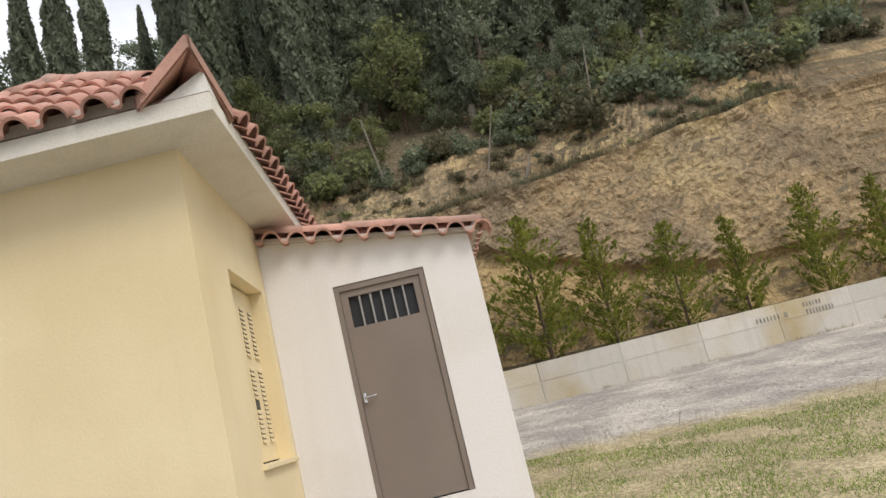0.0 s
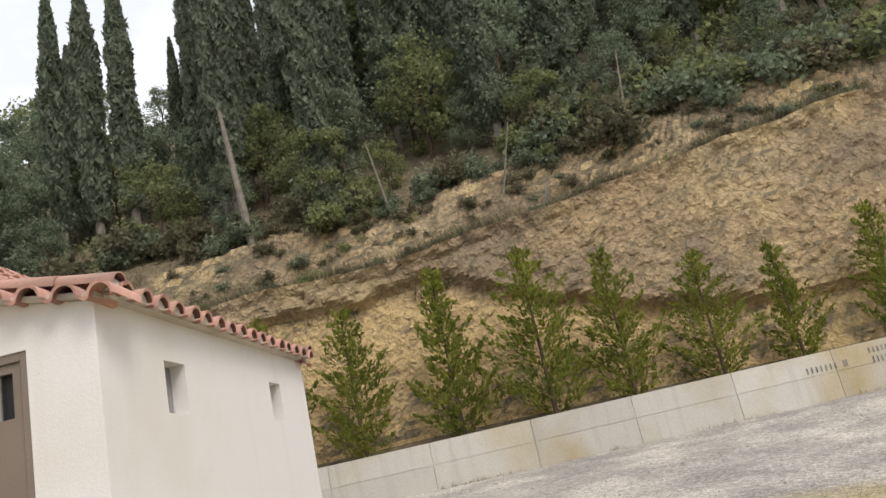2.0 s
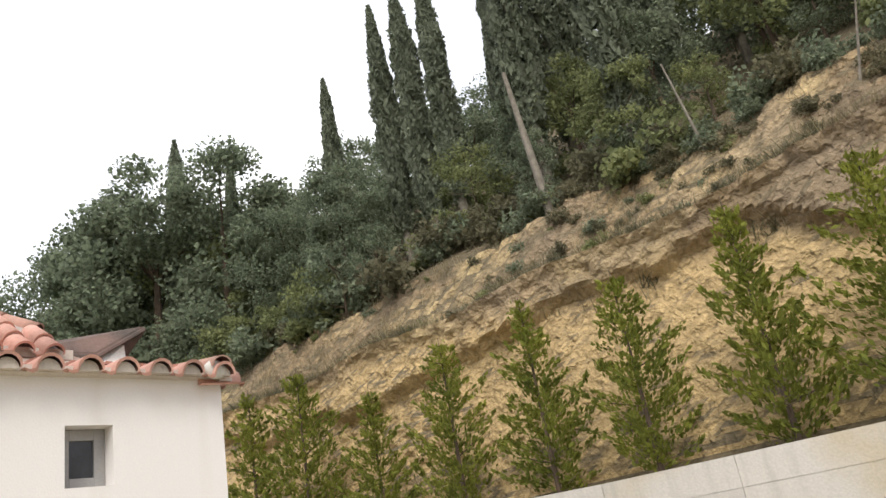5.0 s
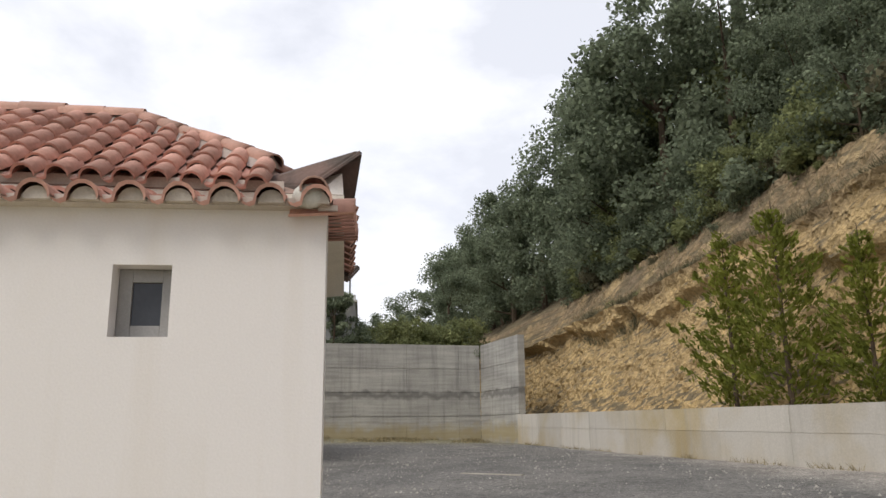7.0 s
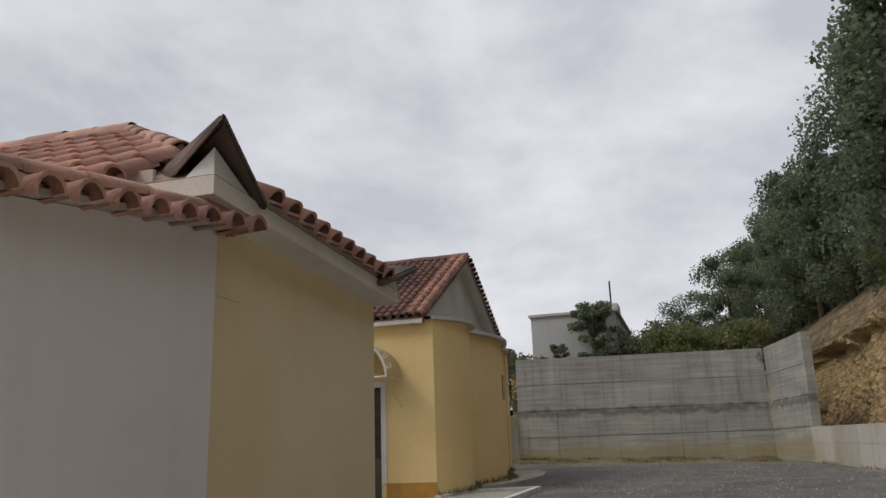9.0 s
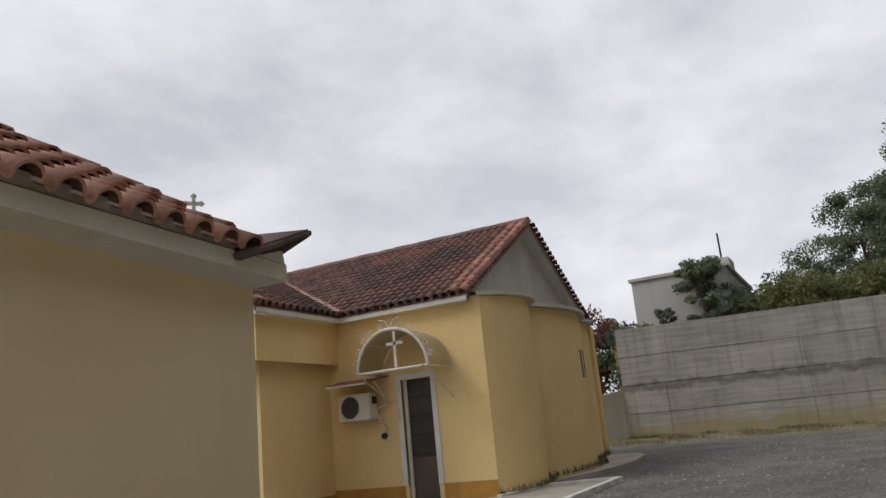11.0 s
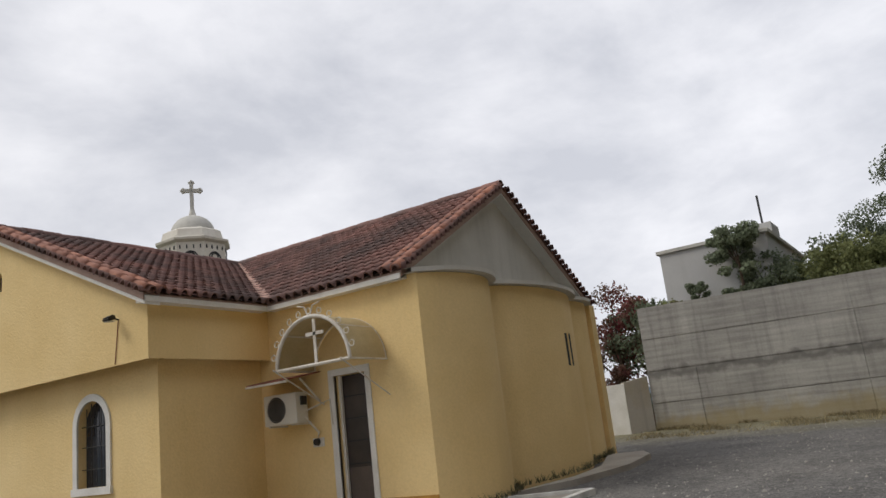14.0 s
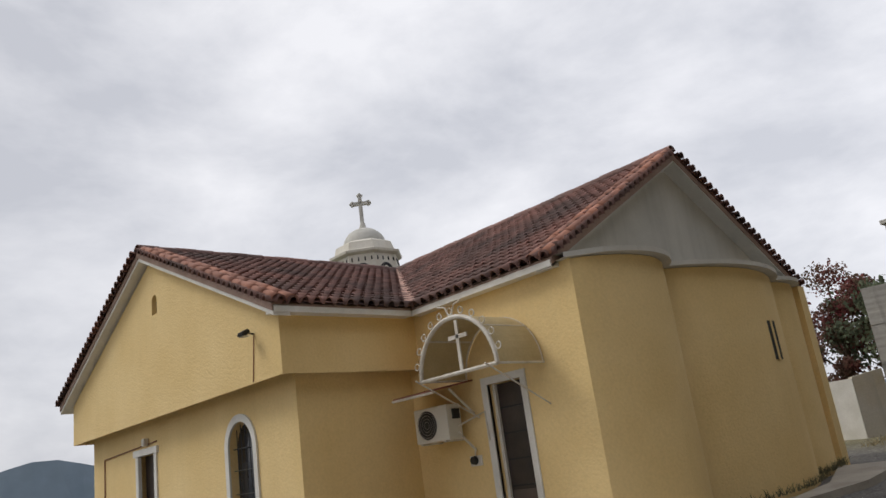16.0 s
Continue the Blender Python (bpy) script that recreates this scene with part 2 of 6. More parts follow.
def cliff_material():
    m = surface("earth_cliff", (0.51, 0.375, 0.215), (0.28, 0.215, 0.145), 0.55, 5.5, 0.97, 1.0, lo=0.34, hi=0.66)
    n, l = m.node_tree.nodes, m.node_tree.links
    b = n["Principled BSDF"]
    src = b.inputs["Base Color"].links[0].from_socket
    g = n.new("ShaderNodeNewGeometry")
    sp = n.new("ShaderNodeSeparateXYZ")
    l.new(g.outputs["Normal"], sp.inputs[0])
    # soil and litter lie where the slope is gentle
    nz = n.new("ShaderNodeTexNoise")
    nz.inputs["Scale"].default_value, nz.inputs["Detail"].default_value = 1.4, 7
    l.new(g.outputs["Position"], nz.inputs["Vector"])
    ad = n.new("ShaderNodeMath")
    ad.operation = "ADD"
    l.new(sp.outputs["Z"], ad.inputs[0])
    l.new(nz.outputs["Fac"], ad.inputs[1])
    mr = n.new("ShaderNodeMapRange")
    mr.inputs["From Min"].default_value, mr.inputs["From Max"].default_value = 0.80, 1.12
    l.new(ad.outputs[0], mr.inputs["Value"])
    mx = n.new("ShaderNodeMix")
    mx.data_type = "RGBA"
    l.new(mr.outputs[0], mx.inputs[0])
    l.new(src, mx.inputs[6])
    mx.inputs[7].default_value = (0.21, 0.17, 0.11, 1)
    # pale yellow fresh falls and grey-brown weathered stretches
    for scale, lo_v, hi_v, tone, amount in ((0.28, 0.52, 0.66, (0.74, 0.57, 0.30), 0.75), (0.22, 0.50, 0.68, (0.33, 0.26, 0.185), 0.7)):
        pn = n.new("ShaderNodeTexNoise")
        pn.inputs["Scale"].default_value, pn.inputs["Detail"].default_value = scale, 5
        off = n.new("ShaderNodeVectorMath")
        off.inputs[1].default_value = (scale * 90, 3.0, 0)
        l.new(g.outputs["Position"], off.inputs[0])
        l.new(off.outputs[0], pn.inputs["Vector"])
        pr = n.new("ShaderNodeMapRange")
        pr.inputs["From Min"].default_value, pr.inputs["From Max"].default_value = lo_v, hi_v
        pr.inputs["To Max"].default_value = amount
        l.new(pn.outputs["Fac"], pr.inputs["Value"])
        pm = n.new("ShaderNodeMix")
        pm.data_type = "RGBA"
        l.new(pr.outputs[0], pm.inputs[0])
        l.new(src, pm.inputs[6])
        pm.inputs[7].default_value = (*tone, 1)
        src = pm.outputs[2]
    # the fresh fall below a wandering line, lower towards the east
    px = n.new("ShaderNodeSeparateXYZ")
    l.new(g.outputs["Position"], px.inputs[0])
    east = n.new("ShaderNodeMapRange")
    east.inputs["From Min"].default_value, east.inputs["From Max"].default_value = 0.5, 7.0
    east.inputs["To Min"].default_value, east.inputs["To Max"].default_value = 0.0, 2.34
    l.new(px.outputs["X"], east.inputs["Value"])
    fn = n.new("ShaderNodeTexNoise")
    fn.inputs["Scale"].default_value, fn.inputs["Detail"].default_value = 0.45, 6
    l.new(g.outputs["Position"], fn.inputs["Vector"])
    h1 = n.new("ShaderNodeMath")
    h1.operation = "ADD"
    l.new(px.outputs["Z"], h1.inputs[0])
    l.new(east.outputs[0], h1.inputs[1])
    h2 = n.new("ShaderNodeMath")
    h2.operation = "MULTIPLY_ADD"
    h2.inputs[1].default_value = 2.0
    l.new(fn.outputs["Fac"], h2.inputs[0])
    l.new(h1.outputs[0], h2.inputs[2])
    fresh = n.new("ShaderNodeMapRange")
    fresh.inputs["From Min"].default_value, fresh.inputs["From Max"].default_value = 7.9, 7.1
    fresh.inputs["To Max"].default_value = 0.72
    l.new(h2.outputs[0], fresh.inputs["Value"])
    fm = n.new("ShaderNodeMix")
    fm.data_type = "RGBA"
    l.new(fresh.outputs[0], fm.inputs[0])
    l.new(src, fm.inputs[6])
    fm.inputs[7].default_value = (0.70, 0.505, 0.25, 1)
    src = fm.outputs[2]
    l.new(src, mx.inputs[6])
    # broken, cracked earth: dark joints between lumps of two sizes
    last = mx.outputs[2]
    heights = []
    for size, dark in ((2.6, 0.78), (7.5, 0.74)):
        wob = n.new("ShaderNodeTexNoise")
        wob.inputs["Scale"].default_value, wob.inputs["Detail"].default_value = size * 0.9, 6
        l.new(g.outputs["Position"], wob.inputs["Vector"])
        mad = n.new("ShaderNodeVectorMath")
        mad.operation = "MULTIPLY_ADD"
        mad.inputs[1].default_value = (2.2 / size, 2.2 / size, 2.6 / size)
        l.new(wob.outputs["Color"], mad.inputs[0])
        l.new(g.outputs["Position"], mad.inputs[2])
        vo = n.new("ShaderNodeTexVoronoi")
        vo.feature = "F1"
        vo.inputs["Scale"].default_value = size
        l.new(mad.outputs[0], vo.inputs["Vector"])
        r2 = n.new("ShaderNodeMapRange")
        r2.inputs["From Min"].default_value, r2.inputs["From Max"].default_value = 0.75, 0.1
        r2.inputs["To Min"].default_value, r2.inputs["To Max"].default_value = dark, 1.12
        l.new(vo.outputs["Distance"], r2.inputs["Value"])
        m2 = n.new("ShaderNodeMix")
        m2.data_type, m2.blend_type = "RGBA", "MULTIPLY"
        m2.inputs[0].default_value = 0.8
        l.new(last, m2.inputs[6])
        l.new(r2.outputs[0], m2.inputs[7])
        last = m2.outputs[2]
        heights.append(r2.outputs[0])
    l.new(last, b.inputs["Base Color"])
    old = b.inputs["Normal"].links[0].from_node
    old.inputs["Distance"].default_value = 0.12
    for h, dist in zip(heights, (0.22, 0.10)):
        bp = n.new("ShaderNodeBump")
        bp.inputs["Strength"].default_value, bp.inputs["Distance"].default_value = 0.8, dist
        l.new(h, bp.inputs["Height"])
        l.new(b.inputs["Normal"].links[0].from_socket, bp.inputs["Normal"])
        l.new(bp.outputs[0], b.inputs["Normal"])
    b.inputs["Specular IOR Level"].default_value = 0.1
    return m


def stain_wall(m):
    """Board marks, a dark ragged seep under the middle lift and yellow dirt splashed up the foot."""
    n, l = m.node_tree.nodes, m.node_tree.links
    b = n["Principled BSDF"]
    col = b.inputs["Base Color"].links[0].from_socket
    g = n.new("ShaderNodeNewGeometry")
    sp = n.new("ShaderNodeSeparateXYZ")
    l.new(g.outputs["Position"], sp.inputs[0])
    mp = n.new("ShaderNodeMapping")
    mp.inputs["Scale"].default_value = (0.5, 0.5, 9.0)
    l.new(g.outputs["Position"], mp.inputs[0])
    bn = n.new("ShaderNodeTexNoise")
    bn.inputs["Scale"].default_value, bn.inputs["Detail"].default_value = 1.0, 5
    l.new(mp.outputs[0], bn.inputs["Vector"])
    br = n.new("ShaderNodeMapRange")
    br.inputs["From Min"].default_value, br.inputs["From Max"].default_value = 0.3, 0.7
    br.inputs["To Min"].default_value, br.inputs["To Max"].default_value = 0.80, 1.16
    l.new(bn.outputs["Fac"], br.inputs["Value"])
    bm_ = n.new("ShaderNodeMix")
    bm_.data_type, bm_.blend_type = "RGBA", "MULTIPLY"
    bm_.inputs[0].default_value = 1.0
    l.new(col, bm_.inputs[6])
    l.new(br.outputs[0], bm_.inputs[7])
    col = bm_.outputs[2]
    wn_ = n.new("ShaderNodeTexNoise")
    wn_.inputs["Scale"].default_value, wn_.inputs["Detail"].default_value = 2.4, 6
    l.new(g.outputs["Position"], wn_.inputs["Vector"])
    for centre, spread_, wander, amount, tone in ((3.28, 0.20, 0.7, 0.75, (0.15, 0.145, 0.135)), (1.55, 0.55, 0.9, 0.7, (0.36, 0.29, 0.14))):
        a = n.new("ShaderNodeMath")
        a.operation = "MULTIPLY_ADD"
        a.inputs[1].default_value = wander
        l.new(wn_.outputs["Fac"], a.inputs[0])
        l.new(sp.outputs["Z"], a.inputs[2])
        d = n.new("ShaderNodeMath")
        d.operation = "SUBTRACT"
        d.inputs[1].default_value = centre + wander / 2
        l.new(a.outputs[0], d.inputs[0])
        ab = n.new("ShaderNodeMath")
        ab.operation = "ABSOLUTE"
        l.new(d.outputs[0], ab.inputs[0])
        r = n.new("ShaderNodeMapRange")
        r.inputs["From Min"].default_value, r.inputs["From Max"].default_value = spread_, spread_ * 0.2
        r.inputs["To Max"].default_value = amount
        l.new(ab.outputs[0], r.inputs["Value"])
        mx = n.new("ShaderNodeMix")
        mx.data_type = "RGBA"
        l.new(r.outputs[0], mx.inputs[0])
        l.new(col, mx.inputs[6])
        mx.inputs[7].default_value = (*tone, 1)
        col = mx.outputs[2]
    l.new(col, b.inputs["Base Color"])


stain_wall(CONCRETE)


def ground_material():
    m = surface("gravel_ground", (0.48, 0.435, 0.38), (0.30, 0.275, 0.25), 0.45, 14, 0.95, 1.0, contrast=0.42)
    n, l = m.node_tree.nodes, m.node_tree.links
    b = n["Principled BSDF"]
    src = b.inputs["Base Color"].links[0].from_socket
    g = n.new("ShaderNodeNewGeometry")
    sp = n.new("ShaderNodeSeparateXYZ")
    l.new(g.outputs["Position"], sp.inputs[0])

    def ramp(axis, a, c, wobble, scale):
        nz = n.new("ShaderNodeTexNoise")
        nz.inputs["Scale"].default_value, nz.inputs["Detail"].default_value = scale, 6
        l.new(g.outputs["Position"], nz.inputs["Vector"])
        w = n.new("ShaderNodeMath")
        w.operation = "MULTIPLY_ADD"
        w.inputs[1].default_value = wobble
        l.new(nz.outputs["Fac"], w.inputs[0])
        l.new(sp.outputs[axis], w.inputs[2])
        r = n.new("ShaderNodeMapRange")
        r.inputs["From Min"].default_value, r.inputs["From Max"].default_value = a + wobble / 2, c + wobble / 2
        l.new(w.outputs[0], r.inputs["Value"])
        return r.outputs[0]

    def blend(fac, low, colour):
        mx = n.new("ShaderNodeMix")
        mx.data_type = "RGBA"
        l.new(fac, mx.inputs[0])
        l.new(low, mx.inputs[6])
        mx.inputs[7].default_value = (*colour, 1)
        return mx.outputs[2]

    def times(p, q):
        t = n.new("ShaderNodeMath")
        t.operation = "MULTIPLY"
        l.new(p, t.inputs[0])
        l.new(q, t.inputs[1])
        return t.outputs[0]
    dry = times(ramp("X", -0.5, 0.5, 1.0, 2.0), ramp("Y", 5.2, 4.2, 1.6, 1.2))
    col = blend(dry, src, (0.38, 0.32, 0.20))
    # darker worn tarmac on the yard west of the buildings
    tar = times(ramp("X", 0.5, -5.0, 3.0, 0.6), ramp("Y", 13.2, 11.0, 2.0, 0.5))
    tm = n.new("ShaderNodeMath")
    tm.operation = "MULTIPLY"
    tm.inputs[1].default_value = 0.85
    l.new(tar, tm.inputs[0])
    col = blend(tm.outputs[0], col, (0.125, 0.124, 0.122))
    # yellowing weeds and earth in the angle of the tall wall
    weedy = times(ramp("X", -24.5, -29.5, 5.0, 0.8), ramp("Y", -4.0, -1.0, 2.0, 0.6))
    wm = n.new("ShaderNodeMath")
    wm.operation = "MULTIPLY"
    wm.inputs[1].default_value = 0.65
    l.new(weedy, wm.inputs[0])
    col = blend(wm.outputs[0], col, (0.24, 0.215, 0.105))
    # fields of the plain beyond the church
    col = blend(ramp("Y", -14.0, -20.0, 4.0, 0.4), col, (0.075, 0.09, 0.04))
    # patchy wear and loose chippings
    for scale, low, high, lo_v, hi_v in ((0.9, 0.88, 1.08, 0.4, 0.6), (9.0, 0.82, 1.16, 0.38, 0.62), (32.0, 0.62, 1.35, 0.36, 0.64)):
        nz = n.new("ShaderNodeTexNoise")
        nz.inputs["Scale"].default_value, nz.inputs["Detail"].default_value = scale, 5
        l.new(g.outputs["Position"], nz.inputs["Vector"])
        r = n.new("ShaderNodeMapRange")
        r.inputs["From Min"].default_value, r.inputs["From Max"].default_value = lo_v, hi_v
        r.inputs["To Min"].default_value, r.inputs["To Max"].default_value = low, high
        l.new(nz.outputs["Fac"], r.inputs["Value"])
        mx = n.new("ShaderNodeMix")
        mx.data_type, mx.blend_type = "RGBA", "MULTIPLY"
        mx.inputs[0].default_value = 1.0
        l.new(col, mx.inputs[6])
        l.new(r.outputs[0], mx.inputs[7])
        col = mx.outputs[2]
    l.new(col, b.inputs["Base Color"])
    b.inputs["Specular IOR Level"].default_value = 0.15
    return m


CLIFF, GROUND = cliff_material(), ground_material()


# ---- building helpers ----
def mesh_of(name, bm, material, smooth=False):
    bmesh.ops.recalc_face_normals(bm, faces=bm.faces)
    me = bpy.data.meshes.new(name)
    bm.to_mesh(me)
    bm.free()
    me.materials.append(material)
    if smooth:
        me.polygons.foreach_set("use_smooth", [True] * len(me.polygons))
    return me


def part(name, bm, material, parent, label="", smooth=False):
    ob = new(name, mesh_of(name, bm, material, smooth))
    ob.parent = parent
    if label:
        tagged(ob, label=label)
    return ob


def thing(name, at, label, category, group="", kind=""):
    ob = new(name)
    ob.location = at
    ob.empty_display_size = 0.2
    return tagged(ob, label, category, group, kind)


def place(bm, parent):
    """Meshes are written in world metres; shift them to the parent's base."""
    return bm


def box(bm, lo, hi, bevel=0.0):
    r = bmesh.ops.create_cube(bm, size=1.0)
    sx, sy, sz = (hi[i] - lo[i] for i in range(3))
    for v in r["verts"]:
        v.co = Vector((lo[0] + (v.co.x + 0.5) * sx, lo[1] + (v.co.y + 0.5) * sy, lo[2] + (v.co.z + 0.5) * sz))
    if bevel:
        es = list({e for v in r["verts"] for e in v.link_edges})
        bmesh.ops.bevel(bm, geom=es, offset=bevel, segments=2, affect="EDGES", profile=0.6)
    return bm


def boxes(*items, bevel=0.0):
    bm = bmesh.new()
    for lo, hi in items:
        box(bm, lo, hi, bevel)
    return bm


def rod(bm, p, q, r0, r1=None, sides=8):
    p, q = Vector(p), Vector(q)
    r1 = r0 if r1 is None else r1
    turn = (q - p).to_track_quat("Z", "Y")
    ring = []
    for c, r in ((p, r0), (q, r1)):
        ring.append([bm.verts.new(c + turn @ Vector((r * math.cos(a), r * math.sin(a), 0))) for a in (2 * math.pi * i / sides for i in range(sides))])
    for i in range(sides):
        j = (i + 1) % sides
        bm.faces.new((ring[0][i], ring[0][j], ring[1][j], ring[1][i]))
    bm.faces.new(ring[0][::-1])
    bm.faces.new(ring[1])
    return bm


def tube(bm, points, r, sides=6):
    """One bent tube through the points."""
    pts = [Vector(p) for p in points]
    rings = []
    for i, p in enumerate(pts):
        d = (pts[min(i + 1, len(pts) - 1)] - pts[max(i - 1, 0)]).normalized()
        ref = Vector((0, 0, 1)) if abs(d.z) < 0.95 else Vector((1, 0, 0))
        if abs(d.x) < 0.05:
            ref = Vector((1, 0, 0))
        a = d.cross(ref).normalized()
        b = d.cross(a)
        rings.append([bm.verts.new(p + a * (r * math.cos(2 * math.pi * k / sides)) + b * (r * math.sin(2 * math.pi * k / sides))) for k in range(sides)])
    for u, v in zip(rings, rings[1:]):
        for k in range(sides):
            m = (k + 1) % sides
            bm.faces.new((u[k], u[m], v[m], v[k]))
    bm.faces.new(rings[0][::-1])
    bm.faces.new(rings[-1])
    return bm


def prism(bm, poly, off):
    """A flat polygon of 3D points, thickened by the vector off."""
    a = [bm.verts.new(p) for p in poly]
    b = [bm.verts.new(Vector(p) + Vector(off)) for p in poly]
    bm.faces.new(a)
    bm.faces.new(b[::-1])
    for i in range(len(a)):
        j = (i + 1) % len(a)
        bm.faces.new((a[j], a[i], b[i], b[j]))
    return bm


def wall(origin, along, inward, length, z0, top, openings=(), thick=0.22, cuts=()):
    """An upright wall with openings (u0, u1, low, high); high may be a function of u; top a height or a function of u."""
    o, a, w = Vector(origin), Vector(along), Vector(inward) * thick
    tf = top if callable(top) else (lambda u: top)
    us = {0.0, length, *cuts}
    for u0, u1, low, high in openings:
        us |= {u0, u1}
        if callable(high):
            us |= {u0 + (u1 - u0) * (0.5 - 0.5 * math.cos(math.pi * i / 14)) for i in range(15)}
    us = sorted(us)
    bm = bmesh.new()

    def quad(pts):
        bm.faces.new([bm.verts.new(p) for p in pts])

    def at(u, z, d=0):
        return o + a * u + Vector((0, 0, z)) + w * d
    for ua, ub in zip(us, us[1:]):
        if ub - ua < 1e-6:
            continue
        mid = (ua + ub) / 2
        hole = [h for h in openings if h[0] < mid < h[1]]
        spans = [(z0, z0, tf(ua), tf(ub))]
        if hole:
            u0, u1, low, high = hole[0]
            ha, hb = (high(ua), high(ub)) if callable(high) else (high, high)
            spans = [(z0, z0, low, low), (ha, hb, tf(ua), tf(ub))]
            quad([at(ua, low), at(ub, low), at(ub, low, 1), at(ua, low, 1)])
            quad([at(ua, ha), at(ub, hb), at(ub, hb, 1), at(ua, ha, 1)])
            for u in (u0, u1):
                if abs(u - ua) < 1e-6 or abs(u - ub) < 1e-6:
                    hz = high(u) if callable(high) else high
                    if hz - low > 1e-6:
                        quad([at(u, low), at(u, hz), at(u, hz, 1), at(u, low, 1)])
        for la, lb, ha, hb in spans:
            for d in (0, 1):
                quad([at(ua, la, d), at(ub, lb, d), at(ub, hb, d), at(ua, ha, d)])
        quad([at(ua, tf(ua)), at(ub, tf(ub)), at(ub, tf(ub), 1), at(ua, tf(ua), 1)])
    for u in (0.0, length):
        quad([at(u, z0), at(u, tf(u)), at(u, tf(u), 1), at(u, z0, 1)])
    bmesh.ops.remove_doubles(bm, verts=bm.verts, dist=0.0005)
    return bm


# ---- roof tiles ----
TW, TL = 0.26, 0.30


def tile_arrays():
    prof = [(0.0, 0.0), (0.035, -0.012), (0.07, 0.0)]
    for i in range(8):
        t = math.pi * i / 7
        prof.append((0.165 - 0.092 * math.cos(t), 0.012 + 0.092 * math.sin(t)))
    n = len(prof)
    v = [(u, -0.06, h + 0.045) for u, h in prof] + [(u, TL + 0.02, h + 0.005) for u, h in prof] + [(u + (0.165 - u) * 0.12, -0.055, h + 0.022) for u, h in prof]
    f = [(i, i + 1, n + i + 1, n + i) for i in range(n - 1)] + [(2 * n + i, 2 * n + i + 1, i + 1, i) for i in range(n - 1)]
    return v, f


TILE_V, TILE_F = tile_arrays()


def tile_mesh(material):
    me = bpy.data.meshes.new("roof_tile")
    me.from_pydata(TILE_V, [], TILE_F)
    me.materials.append(material)
    me.polygons.foreach_set("use_smooth", [i < 10 for i in range(len(me.polygons))])
    return me


def slope_places(origin, along, up, length, rise, inside, rng, tw=TW, tl=TL):
    """Poses of the tiles of one roof slope, laid in courses from the eave."""
    fit = Matrix.Diagonal((tw / TW, tl / TL, (tw / TW + 1) / 2, 1))
    o, a, u = Vector(origin), Vector(along).normalized(), Vector(up).normalized()
    nrm = a.cross(u)
    out = []
    for r in range(int(rise / tl) + 1):
        for c in range(int(length / tw) + 1):
            p, q = c * tw, r * tl
            if inside(p + tw / 2, q + tl / 2):
                jig = rng.uniform(-0.010, 0.010)
                m = Matrix((a, u, nrm)).transposed().to_4x4()
                out.append(Matrix.Translation(o + a * (p + rng.uniform(-0.006, 0.006)) + u * (q + jig) + nrm * rng.uniform(0, 0.008)) @ m @ pose(0, 0, 0, rng.uniform(-0.7, 0.7), rng.uniform(-1.0, 1.0), rng.uniform(-0.9, 0.9)) @ fit)
    return out


def lay_tiles(places, singly, material, parent):
    """The first tiles as objects of their own on one mesh, the rest joined."""
    me = tile_mesh(material)
    for m in places[:singly]:
        ob = new("roof_tile", me)
        ob.parent = parent
        ob.matrix_basis = m
    rest = places[singly:]
    if rest:
        base = np.array(TILE_V)
        vs, fs = [], []
        for k, m in enumerate(rest):
            mm = np.array(m)
            vs.append(base @ mm[:3, :3].T + mm[:3, 3])
            fs += [tuple(i + k * len(base) for i in f) for f in TILE_F]
        jm = bpy.data.meshes.new("tile_courses")
        jm.from_pydata([tuple(v) for v in np.concatenate(vs)], [], fs)
        jm.materials.append(material)
        jm.polygons.foreach_set("use_smooth", [True] * len(jm.polygons))
        ob = tagged(new("tile_course", jm), kind="stuff")
        ob.parent = parent


def cap_row(name, p, q, r, material, parent, seg=0.38, sag=0.0):
    """Overlapping half-round caps from p to q, one object a cap."""
    p, q = Vector(p), Vector(q)
    n = max(1, round((q - p).length / seg))
    d = (q - p) / n
    turn = d.to_track_quat("Y", "Z").to_matrix().to_4x4()
    bm = bmesh.new()
    rows = []
    for y, rr in ((-0.03, r), (d.length * 0.5, r * 0.93), (d.length + 0.02, r * 0.85)):
        rows.append([bm.verts.new((rr * math.cos(t), y, rr * math.sin(t) * 0.85)) for t in (math.pi * (-0.08 + 1.16 * i / 8) for i in range(9))])
    low = [bm.verts.new((v.co.x * 0.84, v.co.y + 0.004, v.co.z * 0.84)) for v in rows[0]]
    for x, y in ((low, rows[0]), (rows[0], rows[1]), (rows[1], rows[2])):
        for i in range(8):
            bm.faces.new((x[i], x[i + 1], y[i + 1], y[i]))
    me = mesh_of(name, bm, material, True)
    for i in range(n):
        ob = new(name, me)
        ob.parent = parent
        ob.matrix_basis = Matrix.Translation(p + d * i + Vector((0, 0, 0.006 * ((i * 7) % 3)))) @ turn @ pose(0, 0, 0, 1.5, 0, ((i * 5) % 3 - 1) * 1.2)


# ---- the lie of the land ----
def lay(x, y):
    """Height of the yard, falling to the plain in the south."""
    cx, cy = max(-38.0, min(14.0, x)), max(-12.0, min(15.0, y))
    g = 0.119 - 0.046 * cx + 0.059 * cy + 0.0029 * cx * cy
    d = max(0.0, -y - 14.0) + max(0.0, x - 25.0)
    return g - min(5.0, 0.09 * d)


def edge_y(x):
    """The line of the low retaining wall."""
    return 13.80 + 0.1093 * x


def spread(lo, hi, step, far, n):
    mid = list(np.arange(lo, hi + step / 2, step))
    return [lo - far * (i / n) ** 3 for i in range(n, 0, -1)] + mid + [hi + far * (i / n) ** 3 for i in range(1, n + 1)]


